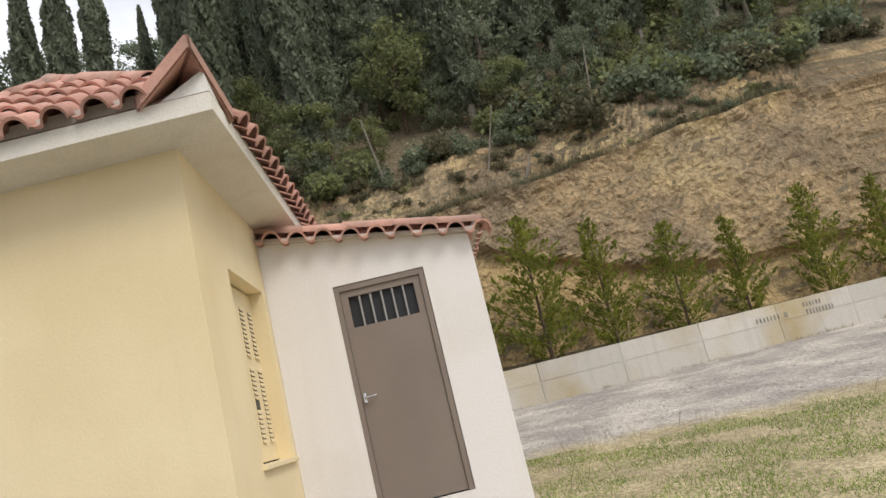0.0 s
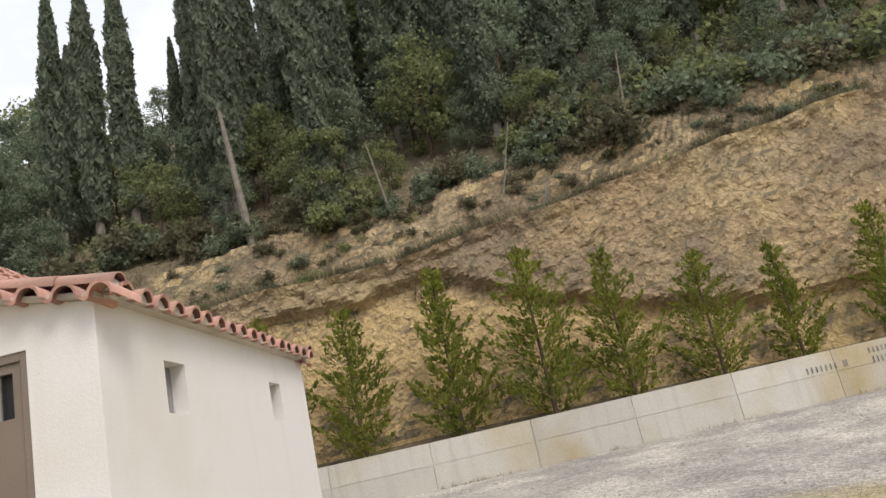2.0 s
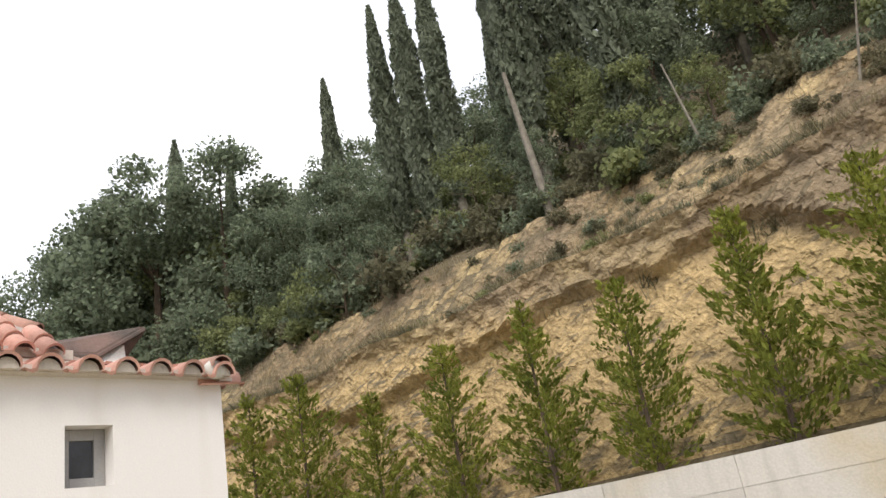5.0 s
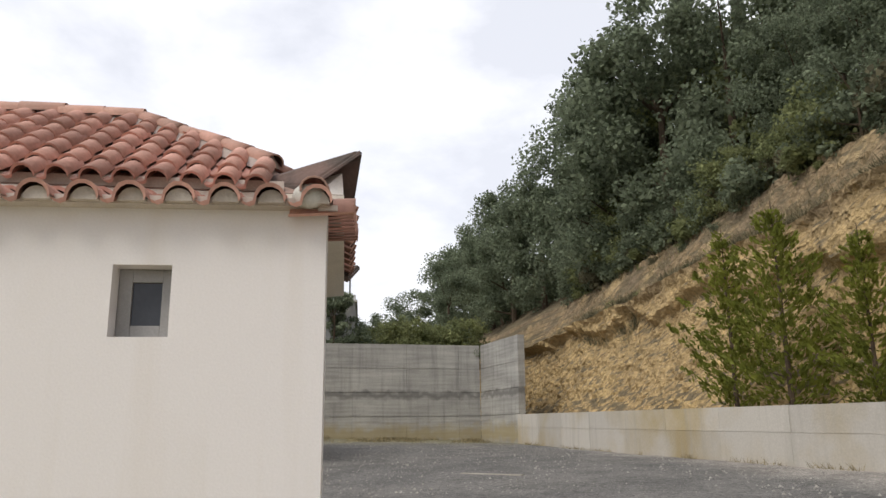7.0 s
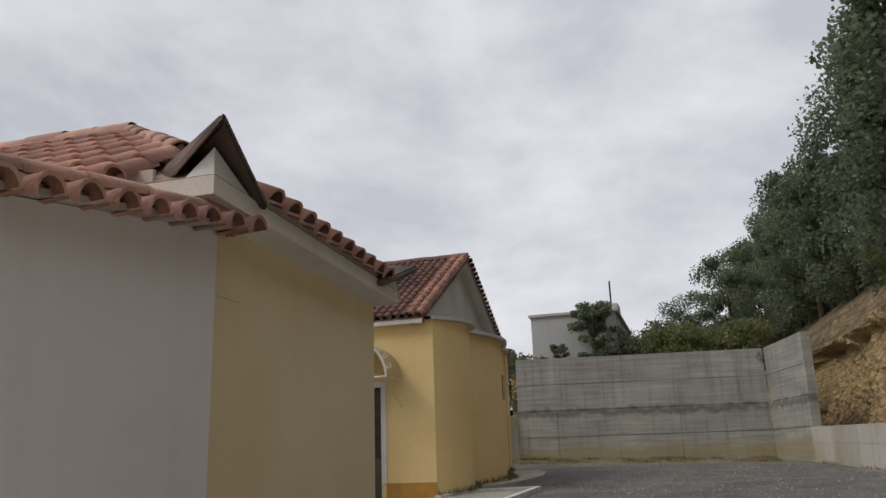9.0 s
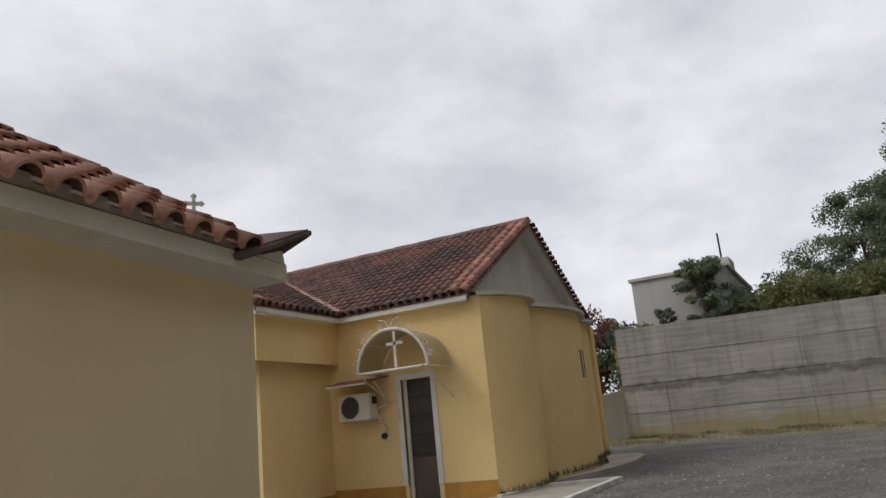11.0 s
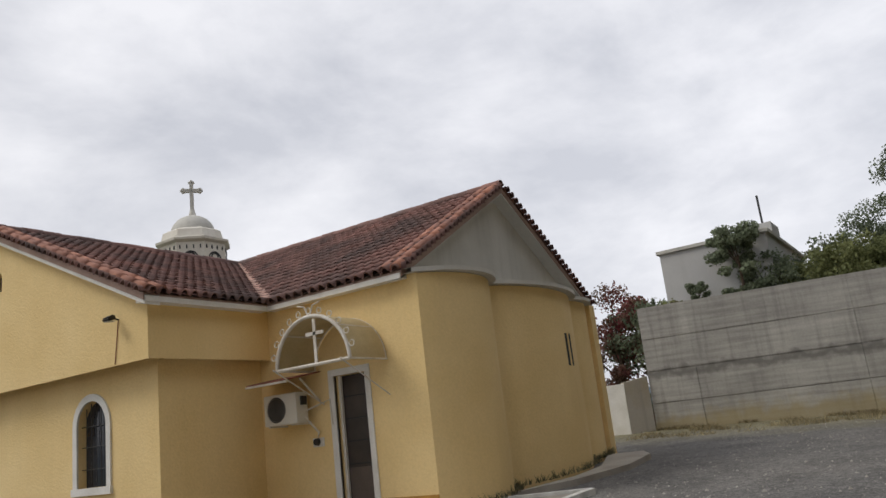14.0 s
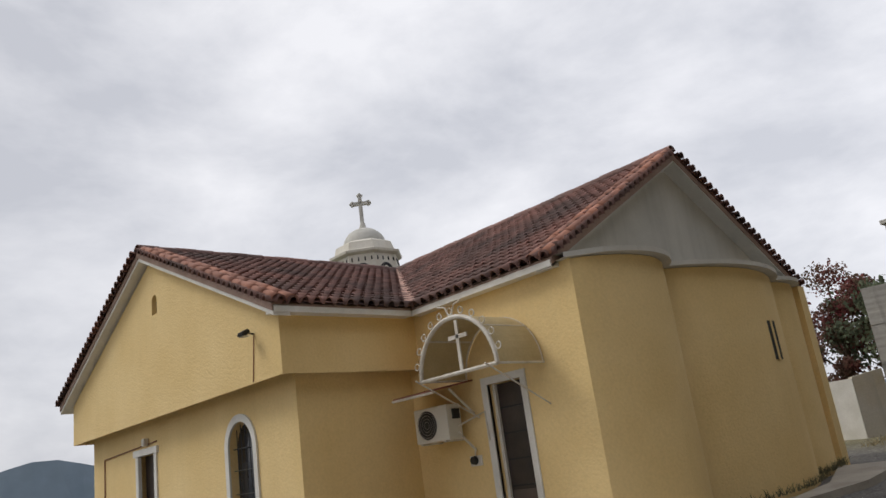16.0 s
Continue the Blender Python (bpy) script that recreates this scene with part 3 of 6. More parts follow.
xs, ys = spread(-40, 16, 0.8, 3800, 16), spread(-20, 16, 0.6, 3800, 16)
gv = [(x, y, lay(x, y) + 0.02 * noise.noise((x * 0.5, y * 0.5, 0))) for y in ys for x in xs]
gf = [(j * len(xs) + i, j * len(xs) + i + 1, (j + 1) * len(xs) + i + 1, (j + 1) * len(xs) + i) for j in range(len(ys) - 1) for i in range(len(xs) - 1)]
gm = bpy.data.meshes.new("ground")
gm.from_pydata(gv, [], gf)
gm.materials.append(GROUND)
gm.polygons.foreach_set("use_smooth", [True] * len(gm.polygons))
tagged(new("ground", gm), "grey gravel yard with worn tarmac and dry grass", "ground", kind="structure")


def crest(x):
    return 7.35 + 0.145 * min(x, 14) if x > 0 else max(5.75, 7.35 + 0.052 * x)


def fall_line(x):
    """Height below which the face has broken away and shows fresh yellow earth."""
    return 6.5 - 0.36 * max(0.0, min(6.5, x - 0.5)) + 0.55 * noise.noise((x * 0.42, 5.5, 0.0)) + 0.25 * noise.noise((x * 1.5, 2.5, 0.0)) - 0.9 * max(0.0, min(1.0, (-6.0 - x) / 4.0))


def hill_profile(x):
    """Depth behind the wall and height, from the terrace up over the cut face to the wooded slope."""
    zc = crest(x) + 0.25 * noise.noise((x * 0.35, 3.1, 0))
    base = 1.95 + 0.015 * x * (x < 0)
    pts = [(0.18, base - 0.15), (1.0, base), (1.75, base + 0.25)]
    for i in range(1, 47):
        t = i / 46
        z = base + 0.25 + (zc - base - 0.25) * t
        # a fresh fall has hollowed the foot of the face; the crest overhangs a little
        hollow = 0.42 * max(0.0, min(1.0, (fall_line(x) - z) / 0.28)) * min(1.0, t / 0.25)
        pts.append((1.75 + 1.05 * t ** 1.1 - 0.24 * max(0.0, t - 0.93) / 0.07 + hollow, z))
    pts += [(2.85, zc + 0.06), (3.75, zc + 0.2)]
    for i in range(1, 11):
        t = i / 10
        pts.append((3.75 + 1.3 * t, zc + 0.2 + 2.1 * t))
    for i in range(1, 19):
        t = i / 18
        pts.append((5.05 + 50 * t * t, zc + 2.3 + 38 * t * t * (1 - 0.15 * t * t)))
    return pts


def hill_height(x, d):
    pts = hill_profile(x)
    for (d0, z0), (d1, z1) in zip(pts, pts[1:]):
        if d0 <= d <= d1:
            return z0 + (z1 - z0) * (d - d0) / (d1 - d0)
    return pts[-1][1]


hx = list(np.arange(-130, -34, 3.0)) + list(np.arange(-34, 16, 0.13)) + list(np.arange(16, 60, 3.0))
hv, hn = [], len(hill_profile(0))
for x in hx:
    for i, (d, z) in enumerate(hill_profile(x)):
        p = Vector((x, z, d))
        k = 0.0
        if 2 < i < 61:
            k = 0.9 * noise.noise((x * 0.5, z * 0.45, 1.7)) + 0.55 * noise.ridged_multi_fractal((x * 0.7, z * 1.3, 4.2), 1.0, 2.1, 4, 0.8, 1.6) * 0.5
            c = noise.voronoi((x * 1.6, z * 2.2, 0.4))[0]
            k += 1.0 * (c[1] - c[0]) + 0.45 * noise.noise((x * 2.3, z * 3.1, 7.7)) + 0.4 * noise.noise((x * 5.5, z * 6.5, 2.2))
            if i < 49:
                k += 0.35 * max(0.0, noise.noise((x * 0.22, z * 0.3, 9.1)))
                if z < fall_line(x) and -7 < x < 14:
                    k *= 0.45
        elif i >= 61:
            k = 0.4 * noise.noise((x * 0.2, d * 0.2, 3.3))
        hv.append((x, edge_y(x) + d - 0.16 * k, z + 0.10 * k * (i > 50)))
hf = [(a * hn + i, (a + 1) * hn + i, (a + 1) * hn + i + 1, a * hn + i + 1) for a in range(len(hx) - 1) for i in range(hn - 1)]
hm = bpy.data.meshes.new("hillside")
hm.from_pydata(hv, [], hf)
hm.materials.append(CLIFF)
tagged(new("hillside", hm), "cut ochre earth bank below a wooded hillside", "hillside", kind="structure")


# ---- low retaining wall along the yard ----
def low_wall():
    t = thing("retaining_wall", (0, 0, 0), "low pale concrete retaining wall stained along its joints", "wall", kind="structure")
    x = -27.0
    rng = random.Random(4)
    while x < 30:
        ln = 2.45
        x1 = x + ln - 0.012
        for z0, z1, inset in ((-0.6, 0.52, 0.0), (0.53, 1.12, 0.008)):
            bm = bmesh.new()
            poly = []
            for px in (x, x1):
                b = lay(px, edge_y(px))
                poly.append((px, edge_y(px) + inset, b))
            (xa, ya, ba), (xb, yb, bb) = poly
            j = rng.uniform(-0.008, 0.008)
            za, zb = (top_line(xa), top_line(xb)) if z1 > 1 else (mid_line(xa), mid_line(xb))
            la, lb = (mid_line(xa) + 0.008, mid_line(xb) + 0.008) if z1 > 1 else (ba - 0.5, bb - 0.5)
            prism(bm, [(xa, ya + j, la), (xb, yb + j, lb), (xb, yb + j, zb), (xa, ya + j, za)], (0, 0.24, 0))
            bmesh.ops.recalc_face_normals(bm, faces=bm.faces)
            part("panel", bm, CONCRETE_LOW, t)
        x += ln
    bm = bmesh.new()
    prism(bm, [(-27, edge_y(-27) + 0.03, 0.2), (30, edge_y(30) + 0.03, 0.0), (30, edge_y(30) + 0.03, 1.85), (-27, edge_y(-27) + 0.03, 1.85)], (0, 0.18, 0))
    part("core", bm, CONCRETE_LOW, t)
    return t


def top_line(x):
    return 2.02 + 0.009 * x if x > -2 else 2.0 - 0.0125 * (x + 2)


def mid_line(x):
    return top_line(x) - 0.52


low_wall()


# ---- tall concrete wall closing the yard ----
def tall_wall():
    t = thing("concrete_wall", (0, 0, 0), "tall grey cast concrete wall with formwork joints and stains", "wall", kind="structure")
    legs = [((-29.72, 0.15), (-31.25, 10.0)), ((-31.25, 10.0), (-26.95, 10.9))]
    rng = random.Random(8)
    for (ax, ay), (bx, by) in legs:
        a, b = Vector((ax, ay, 0)), Vector((bx, by, 0))
        d = (b - a).normalized()
        back = Vector((d.y, -d.x, 0)) * -0.3
        length = (b - a).length
        heights = [0.9, 2.35, 3.42, 4.48, 5.58]
        for r in range(4):
            u = 0.0
            first = True
            while u < length - 0.05:
                step = 2.45 if not first else 1.6
                first = False
                v = min(length, u + step)
                p, q = a + d * (u + 0.004), a + d * (v - 0.004)
                j = back.normalized() * rng.uniform(0, 0.02) + back.normalized() * (0.03 if r >= 2 else 0)
                bm = bmesh.new()
                prism(bm, [p + j + Vector((0, 0, heights[r])), q + j + Vector((0, 0, heights[r])), q + j + Vector((0, 0, heights[r + 1] - (0.045 if r == 1 else 0.025))), p + j + Vector((0, 0, heights[r + 1] - (0.045 if r == 1 else 0.025)))], back)
                part("panel", bm, CONCRETE, t)
                u = v
        bm = bmesh.new()
        k = back.normalized() * 0.06
        prism(bm, [a + k + Vector((0, 0, 0.5)), b + k + Vector((0, 0, 0.5)), b + k + Vector((0, 0, 5.55)), a + k + Vector((0, 0, 5.55))], back * 0.7)
        part("core", bm, CONCRETE, t)
    return t


tall_wall()


# ---- the utility building ----
BX0, BX1, BY0, BY1, CY = -4.93, -1.97, -2.38, 4.13, 4.30
EZ, RIDGE_Z, OV = 3.55, 4.97, 0.34


def shutter_leaf(y0, y1, x, parent, broken):
    leaf = part("shutter_leaf", boxes(((x - 0.03, y0 + 0.004, 1.26), (x, y1 - 0.004, 2.80))), YELLOW, parent, "cream louvred shutter leaf")
    w = y1 - y0
    for z0, z1 in ((2.18, 2.62), (1.42, 2.06)):
        # black sheet paints in the shade between the slats
        bm = boxes(((x - 0.002, y0 + w * 0.28, z0), (x + 0.003, y1 - w * 0.28, z1)))
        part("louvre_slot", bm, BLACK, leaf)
        bm = bmesh.new()
        prism(bm, [(0.002, w * 0.26, 0.012), (0.002, w * 0.74, 0.012), (0.014, w * 0.74, -0.006), (0.014, w * 0.26, -0.006)], (0, 0, 0.020))
        me = mesh_of("slat", bm, YELLOW)
        for k in range(int((z1 - z0) / 0.042) + 1):
            if z1 < 2.1 and 7 <= k <= 8 and broken:
                continue
            ob = new("slat", me)
            ob.parent = leaf
            ob.matrix_basis = Matrix.Translation((x, y0, z0 + 0.042 * k))
    return leaf


def corner_tip(cx, cy, sx, sy, ez, out, parent):
    """The upturned hip end over a corner: two terracotta slabs in an inverted V over a white wedge."""
    tip = Vector((cx + sx * out[0], cy + sy * out[1], ez + out[2]))
    steep = sy > 0
    inner = Vector((cx - sx * 0.50, cy - sy * 0.72, ez + out[2] + (-0.10 if steep else 0.02)))
    fl = Vector((cx - sx * (0.60 if steep else 0.46), cy + sy * 0.06, ez + out[2] * (0.30 if steep else 0.46)))
    fr = Vector((cx + sx * (0.0 if steep else 0.05), cy - sy * (0.30 if steep else 0.46), ez + out[2] * 0.46))
    il = Vector((cx - sx * 0.74, cy - sy * 0.42, ez + out[2] * 0.55))
    ir = Vector((cx - sx * (0.38 if steep else 0.30), cy - sy * 0.82, ez + out[2] * (0.62 if steep else 0.55)))
    bm = bmesh.new()
    for a, b in ((fl, il), (fr, ir)):
        prism(bm, [tip, inner, b, a], (0, 0, -0.07 if steep else -0.13))
    bmesh.ops.bevel(bm, geom=bm.edges[:], offset=0.018, segments=2, affect="EDGES")
    part("hip_end", bm, TILE_MOSS if sy > 0 else TILE_CAP, parent, "upturned hip end darkened by lichen" if sy > 0 else "upturned terracotta hip end")
    bm = bmesh.new()
    low = Vector((cx, cy, ez + 0.10))
    top = Vector((cx - sx * 0.02, cy - sy * 0.02, ez + out[2] - 0.18))
    back = Vector((cx - sx * 0.45, cy - sy * 0.55, ez + out[2] - 0.18))
    bl, br = Vector((fl.x, cy, ez + 0.10)), Vector((cx, fr.y, ez + 0.10))
    vs = [bm.verts.new(v) for v in (low, bl, br, top, back)]
    for f in ((0, 1, 3), (0, 3, 2), (1, 4, 3), (3, 4, 2), (0, 2, 4, 1)):
        bm.faces.new([vs[i] for i in f])
    part("wedge", bm, TRIM, parent, "white rendered wedge")


def sunk(x, y):
    return 0.035 * min(0.0, x - BX1) - 0.035 * max(0.0, y - 1.0)


def askew(x, y):
    return 0.02 * (x - BX1) * max(0.0, min(1.0, y / 4.0))


def settle(owner):
    """The roof has settled a little towards the north and the west, and the north wall stands a little askew."""
    done = set()
    for o in owner.children_recursive:
        if o.type != "MESH":
            continue
        p = o.matrix_basis.translation
        if p.length > 0.01:
            o.matrix_basis = Matrix.Translation((0, askew(p.x, p.y), sunk(p.x, p.y))) @ o.matrix_basis
        elif o.data.name not in done:
            done.add(o.data.name)
            for v in o.data.vertices:
                if v.co.z > 3:
                    v.co.z += sunk(v.co.x, v.co.y)
                v.co.y += askew(v.co.x, v.co.y)


def utility_building():
    t = thing("utility_building", (0, 0, 0), "small cream plastered building with a terracotta hipped roof", "building")
    z0 = -0.6
    part("wall", wall((BX1, BY0, 0), (0, 1, 0), (-1, 0, 0), BY1 - BY0 - 0.222, z0, EZ, [(0.89, 2.14, 1.24, 2.82)]), YELLOW, t)
    part("wall", wall((BX0, BY0, 0), (1, 0, 0), (0, 1, 0), BX1 - BX0 - 0.22, z0, EZ), YELLOW, t)
    part("wall", wall((BX0 + 0.22, BY1, 0), (1, 0, 0), (0, -1, 0), BX1 - BX0 - 0.22 + 0.10, z0, lambda u: EZ if u < 2.505 else 3.25, (), 0.22, (2.5, 2.52)), YELLOW, t)
    part("wall", wall((BX0, BY0 + 0.22, 0), (0, 1, 0), (1, 0, 0), BY1 - BY0 - 0.22, z0, EZ), YELLOW, t)
    # cornice slab with a soffit that slopes a little
    bm = bmesh.new()
    x0, x1, y0, y1 = BX0 - 0.16, BX1 + OV + 0.04, BY0 - OV - 0.04, BY1 + 0.22
    lo = [bm.verts.new(p) for p in ((BX0, BY0, EZ - 0.02), (BX1, BY0, EZ - 0.02), (BX1, BY1, EZ - 0.02), (BX0, BY1, EZ - 0.02))]
    mid = [bm.verts.new(p) for p in ((x0, y0, EZ + 0.04), (x1, y0, EZ + 0.04), (x1, y1, EZ + 0.04), (x0, y1, EZ + 0.04))]
    top = [bm.verts.new((v.co.x, v.co.y, EZ + 0.17)) for v in mid]
    for i in range(4):
        j = (i + 1) % 4
        bm.faces.new((lo[i], lo[j], mid[j], mid[i]))
        bm.faces.new((mid[i], mid[j], top[j], top[i]))
    bm.faces.new(top)
    bm.faces.new(lo[::-1])
    part("cornice", bm, SOFFIT, t, "pale rendered eave cornice")
    # roof body
    xr, ya, yb = (x0 + x1) / 2, y0 + 1.75, y1 - 2.15
    ez = EZ + 0.175
    bm = bmesh.new()
    c = [bm.verts.new(p) for p in ((x0, y0, ez), (x1, y0, ez), (x1, y1, ez), (x0, y1, ez))]
    ra, rb = bm.verts.new((xr, ya, RIDGE_Z - 0.03)), bm.verts.new((xr, yb, RIDGE_Z - 0.03))
    for f in ((c[0], c[1], ra), (c[1], c[2], rb, ra), (c[2], c[3], rb), (c[3], c[0], ra, rb), c[::-1]):
        bm.faces.new(f)
    roof = part("roof", bm, TILE_BED, t)
    rng = random.Random(2)
    half, rise = x1 - xr, RIDGE_Z - ez
    sl = math.hypot(half, rise)
    length = y1 - y0
    east = slope_places((x1, y0, ez), (0, 1, 0), (-half, 0, rise), length, sl, lambda u, v: v < sl and u > max(1.75 * v / sl, 0.62 - v * 0.3) and length - u > max(2.15 * v / sl, 0.62 - v * 0.3), rng)
    sl2 = math.hypot(2.15, rise)
    w = x1 - x0
    north = slope_places((x1, y1, ez), (-1, 0, 0), (0, -2.15, rise), w, sl2, lambda u, v: v < sl2 and min(u, w - u) > max(half * v / sl2, 0.55 - v * 0.3), rng)
    sl3 = math.hypot(1.75, rise)
    south = slope_places((x0, y0, ez), (1, 0, 0), (0, 1.75, rise), w, sl3, lambda u, v: v < sl3 and min(u, w - u) > max(half * v / sl3, 0.55 - v * 0.3), rng)
    west = slope_places((x0, y1, ez), (0, -1, 0), (half, 0, rise), length, sl, lambda u, v: v < sl and u > max(2.15 * v / sl, 0.62 - v * 0.3) and length - u > max(1.75 * v / sl, 0.62 - v * 0.3), rng)
    lay_tiles(east + north + south + west, 300, TILE, roof)
    for p, q in (((x1 - 0.03, y0 + 0.5), (x1 - 0.06, y1 - 0.5)), ((x0 + 0.03, y0 + 0.5), (x0 + 0.06, y1 - 0.5)), ((x0 + 0.5, y0 + 0.03), (x1 - 0.5, y0 + 0.06)), ((x0 + 0.5, y1 - 0.03), (x1 - 0.5, y1 - 0.06))):
        lo, hi = (min(p[0], q[0]), min(p[1], q[1]), ez - 0.003), (max(p[0], q[0]), max(p[1], q[1]), ez + 0.10)
        part("eave_mortar", boxes((lo, hi)), MORTAR, roof, "pale mortar bedding")
    for cx, cy, ry in ((x1, y1, yb), (x1, y0, ya), (x0, y1, yb), (x0, y0, ya)):
        p = Vector((cx, cy, ez)).lerp(Vector((xr, ry, RIDGE_Z)), 0.30)
        top = Vector((xr, ry, RIDGE_Z))
        side = (top - p).cross(Vector((0, 0, 1))).normalized() * 0.19
        bm = bmesh.new()
        prism(bm, [p - side + Vector((0, 0, -0.06)), p + side + Vector((0, 0, -0.06)), p + Vector((0, 0, 0.13))], top - p)
        part("hip_mortar", bm, TILE_GREY, roof, "grey mortar under the hip caps")
        cap_row("hip_cap", p + Vector((0, 0, 0.06)), (xr, ry, RIDGE_Z + 0.06), 0.105, TILE_CAP, roof)
        corner_tip(cx, cy, 1 if cx > xr else -1, 1 if cy > 0 else -1, EZ, ((0.13, 0.14, 0.55) if cx > xr else (0.11, 0.20, 0.47)) if cy > 0 else (-0.03, 0.2, 0.53), t)
    bm = bmesh.new()
    prism(bm, [(xr - 0.2, ya, RIDGE_Z - 0.08), (xr + 0.2, ya, RIDGE_Z - 0.08), (xr, ya, RIDGE_Z + 0.13)], (0, yb - ya, 0))
    part("ridge_mortar", bm, TILE_GREY, roof, "grey mortar under the ridge caps")
    cap_row("ridge_cap", (xr, ya, RIDGE_Z + 0.06), (xr, yb, RIDGE_Z + 0.06), 0.125, TILE_CAP, roof)
    settle(t)
    # shuttered window
    win = new("shuttered_window")
    win.parent = t
    for i in range(4):
        shutter_leaf(-1.49 + 0.3125 * i, -1.49 + 0.3125 * (i + 1), BX1 - 0.13, win, i in (1, 2))
    part("sill", boxes(((BX1 - 0.16, -1.53, 1.20), (BX1 + 0.04, -0.20, 1.245)), bevel=0.008), YELLOW, win)
    # near-black sheet added for the darkness of the room behind the leaves
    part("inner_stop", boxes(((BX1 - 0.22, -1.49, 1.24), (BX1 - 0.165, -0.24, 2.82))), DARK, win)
    return t


utility_building()

AX1, AY0, AZ = 0.115, -0.08, 2.93


def small_window(y0, y1, parent):
    w = new("small_window")
    w.parent = parent
    x = AX1 - 0.13
    z0, z1 = 2.225, 2.64
    f = 0.08
    part("window_frame", boxes(((x - 0.05, y0 + 0.002, z0 + 0.002), (x, y0 + f, z1 - 0.002)), ((x - 0.05, y1 - f, z0 + 0.002), (x, y1 - 0.002, z1 - 0.002)),
                               ((x - 0.05, y0 + f, z0 + 0.002), (x, y1 - f, z0 + f)), ((x - 0.05, y0 + f, z1 - f), (x, y1 - f, z1 - 0.002)), bevel=0.004), ALU, w, "grey aluminium window frame")
    part("pane", boxes(((x - 0.03, y0 + f, z0 + f), (x - 0.02, y1 - f, z1 - f))), GLASS, w, "dark glass pane")


def annex():
    t = thing("annex", (0, 0, 0), "white plastered lean-to annex with a tiled shed roof", "building")
    z0 = -0.6
    a = AY0
    part("wall", wall((BX1 + 0.003, a, 0), (1, 0, 0), (0, 1, 0), AX1 - BX1 - 0.003, z0, lambda u: 3.335 - 0.37 * u / 2.08, [(0.65, 1.565, 0.56, 2.737)]), WHITE, t)
    part("wall", wall((AX1, a + 0.22, 0), (0, 1, 0), (-1, 0, 0), CY - a - 0.22, z0, AZ + 0.055, [(0.82 - a - 0.22, 1.17 - a - 0.22, 2.225, 2.64), (3.095 - a - 0.22, 3.425 - a - 0.22, 2.225, 2.64)]), WHITE, t)
    part("wall", wall((BX1 + 0.102, CY - 0.085, 0), Vector((1, 0.045, 0)).normalized(), (0, -1, 0), AX1 - BX1 - 0.322, z0, lambda u: 3.315 - 0.37 * u / 2.08), WHITE, t)
    for y0, y1 in ((0.82, 1.17), (3.095, 3.425)):
        small_window(y0, y1, t)
    part("wall_filling", boxes(((BX1 - 0.34, 3.98, 2.9), (BX1 + 0.15, 4.136, 3.40))), YELLOW, t, "cream plastered filling below the verge")
    # metal door with a barred vent
    d = new("metal_door")
    d.parent = t
    y = a + 0.03
    part("door_frame", boxes(((-1.318, y - 0.02, 0.56), (-1.265, y + 0.06, 2.735)), ((-0.46, y - 0.02, 0.56), (-0.407, y + 0.06, 2.735)), ((-1.265, y - 0.02, 2.675), (-0.46, y + 0.06, 2.735)), bevel=0.004), DOOR_METAL, d)
    leaf = part("door_leaf", wall((-1.262, y, 0), (1, 0, 0), (0, 1, 0), 0.80, 0.575, 2.672, [(0.07, 0.73, 2.30, 2.61)], 0.045), DOOR_METAL, d, "taupe painted sheet metal leaf")
    for i in range(1, 6):
        x = -1.192 + 0.66 * i / 6
        part("vent_bar", boxes(((x - 0.009, y + 0.008, 2.30), (x + 0.009, y + 0.024, 2.61))), ALU, leaf, "pale grey vent bar")
    # near-black sheet gives the unlit inside behind the vent bars
    part("vent_backing", boxes(((-1.21, y + 0.05, 2.27), (-0.50, y + 0.06, 2.64))), DARK, leaf)
    bm = boxes(((-1.245, y - 0.012, 1.57), (-1.215, y, 1.66)), bevel=0.004)
    rod(bm, (-1.23, y - 0.01, 1.615), (-1.23, y - 0.055, 1.615), 0.009)
    rod(bm, (-1.235, y - 0.055, 1.615), (-1.11, y - 0.055, 1.622), 0.010)
    part("handle", bm, CHROME, leaf, "chrome lever handle")
    # roof
    x0, x1 = BX1, AX1 + 0.10
    zt, zb = 3.32, 2.95
    up = Vector((x0 - x1, 0, zt - zb))
    bm = bmesh.new()
    prism(bm, [(x0, a + 0.03, zt - 0.06), (AX1 - 0.03, a + 0.03, zb - 0.02), (AX1 - 0.03, CY - 0.21, zb - 0.02), (x0, CY - 0.21, zt - 0.06)], (0, 0, 0.09))
    roof = part("roof", bm, TILE_BED, t)
    # pale mortar bedding that fills the hollows of the outer tiles
    bm = bmesh.new()
    prism(bm, [(AX1 - 0.02, a, zb + 0.025), (x1 - 0.012, a, zb + 0.03), (x1 - 0.012, a, zb + 0.08), (AX1 - 0.02, a, zb + 0.085)], (0, CY - a, 0))
    for y0, y1, xa in ((a - 0.085, a + 0.02, x0), (CY - 0.05, CY + 0.065, x0 + 0.14)):
        za = zt - (zt - zb) * (xa - x0) / (x1 - x0)
        prism(bm, [(xa, y0, za + 0.005), (x1 - 0.03, y0, zb + 0.01), (x1 - 0.03, y0, zb + 0.045), (xa, y0, za + 0.045)], (0, y1 - y0, 0))
    part("eave_mortar", bm, MORTAR, roof, "pale mortar bedding")
    rng = random.Random(6)
    ln = CY - a
    places = slope_places((x1, a, zb), (0, 1, 0), up, ln - 0.1, up.length - 0.1, lambda u, v: True, rng)
    bm = bmesh.new()
    prism(bm, [(0, 0.076 * math.cos(math.pi * k / 8), 0.004 + 0.076 * math.sin(math.pi * k / 8)) for k in range(9)], (-0.05, 0, 0))
    plug = mesh_of("tile_plug", bm, MORTAR)
    for c in range(int((ln - 0.1) / TW) + 1):
        ob = new("tile_plug", plug)
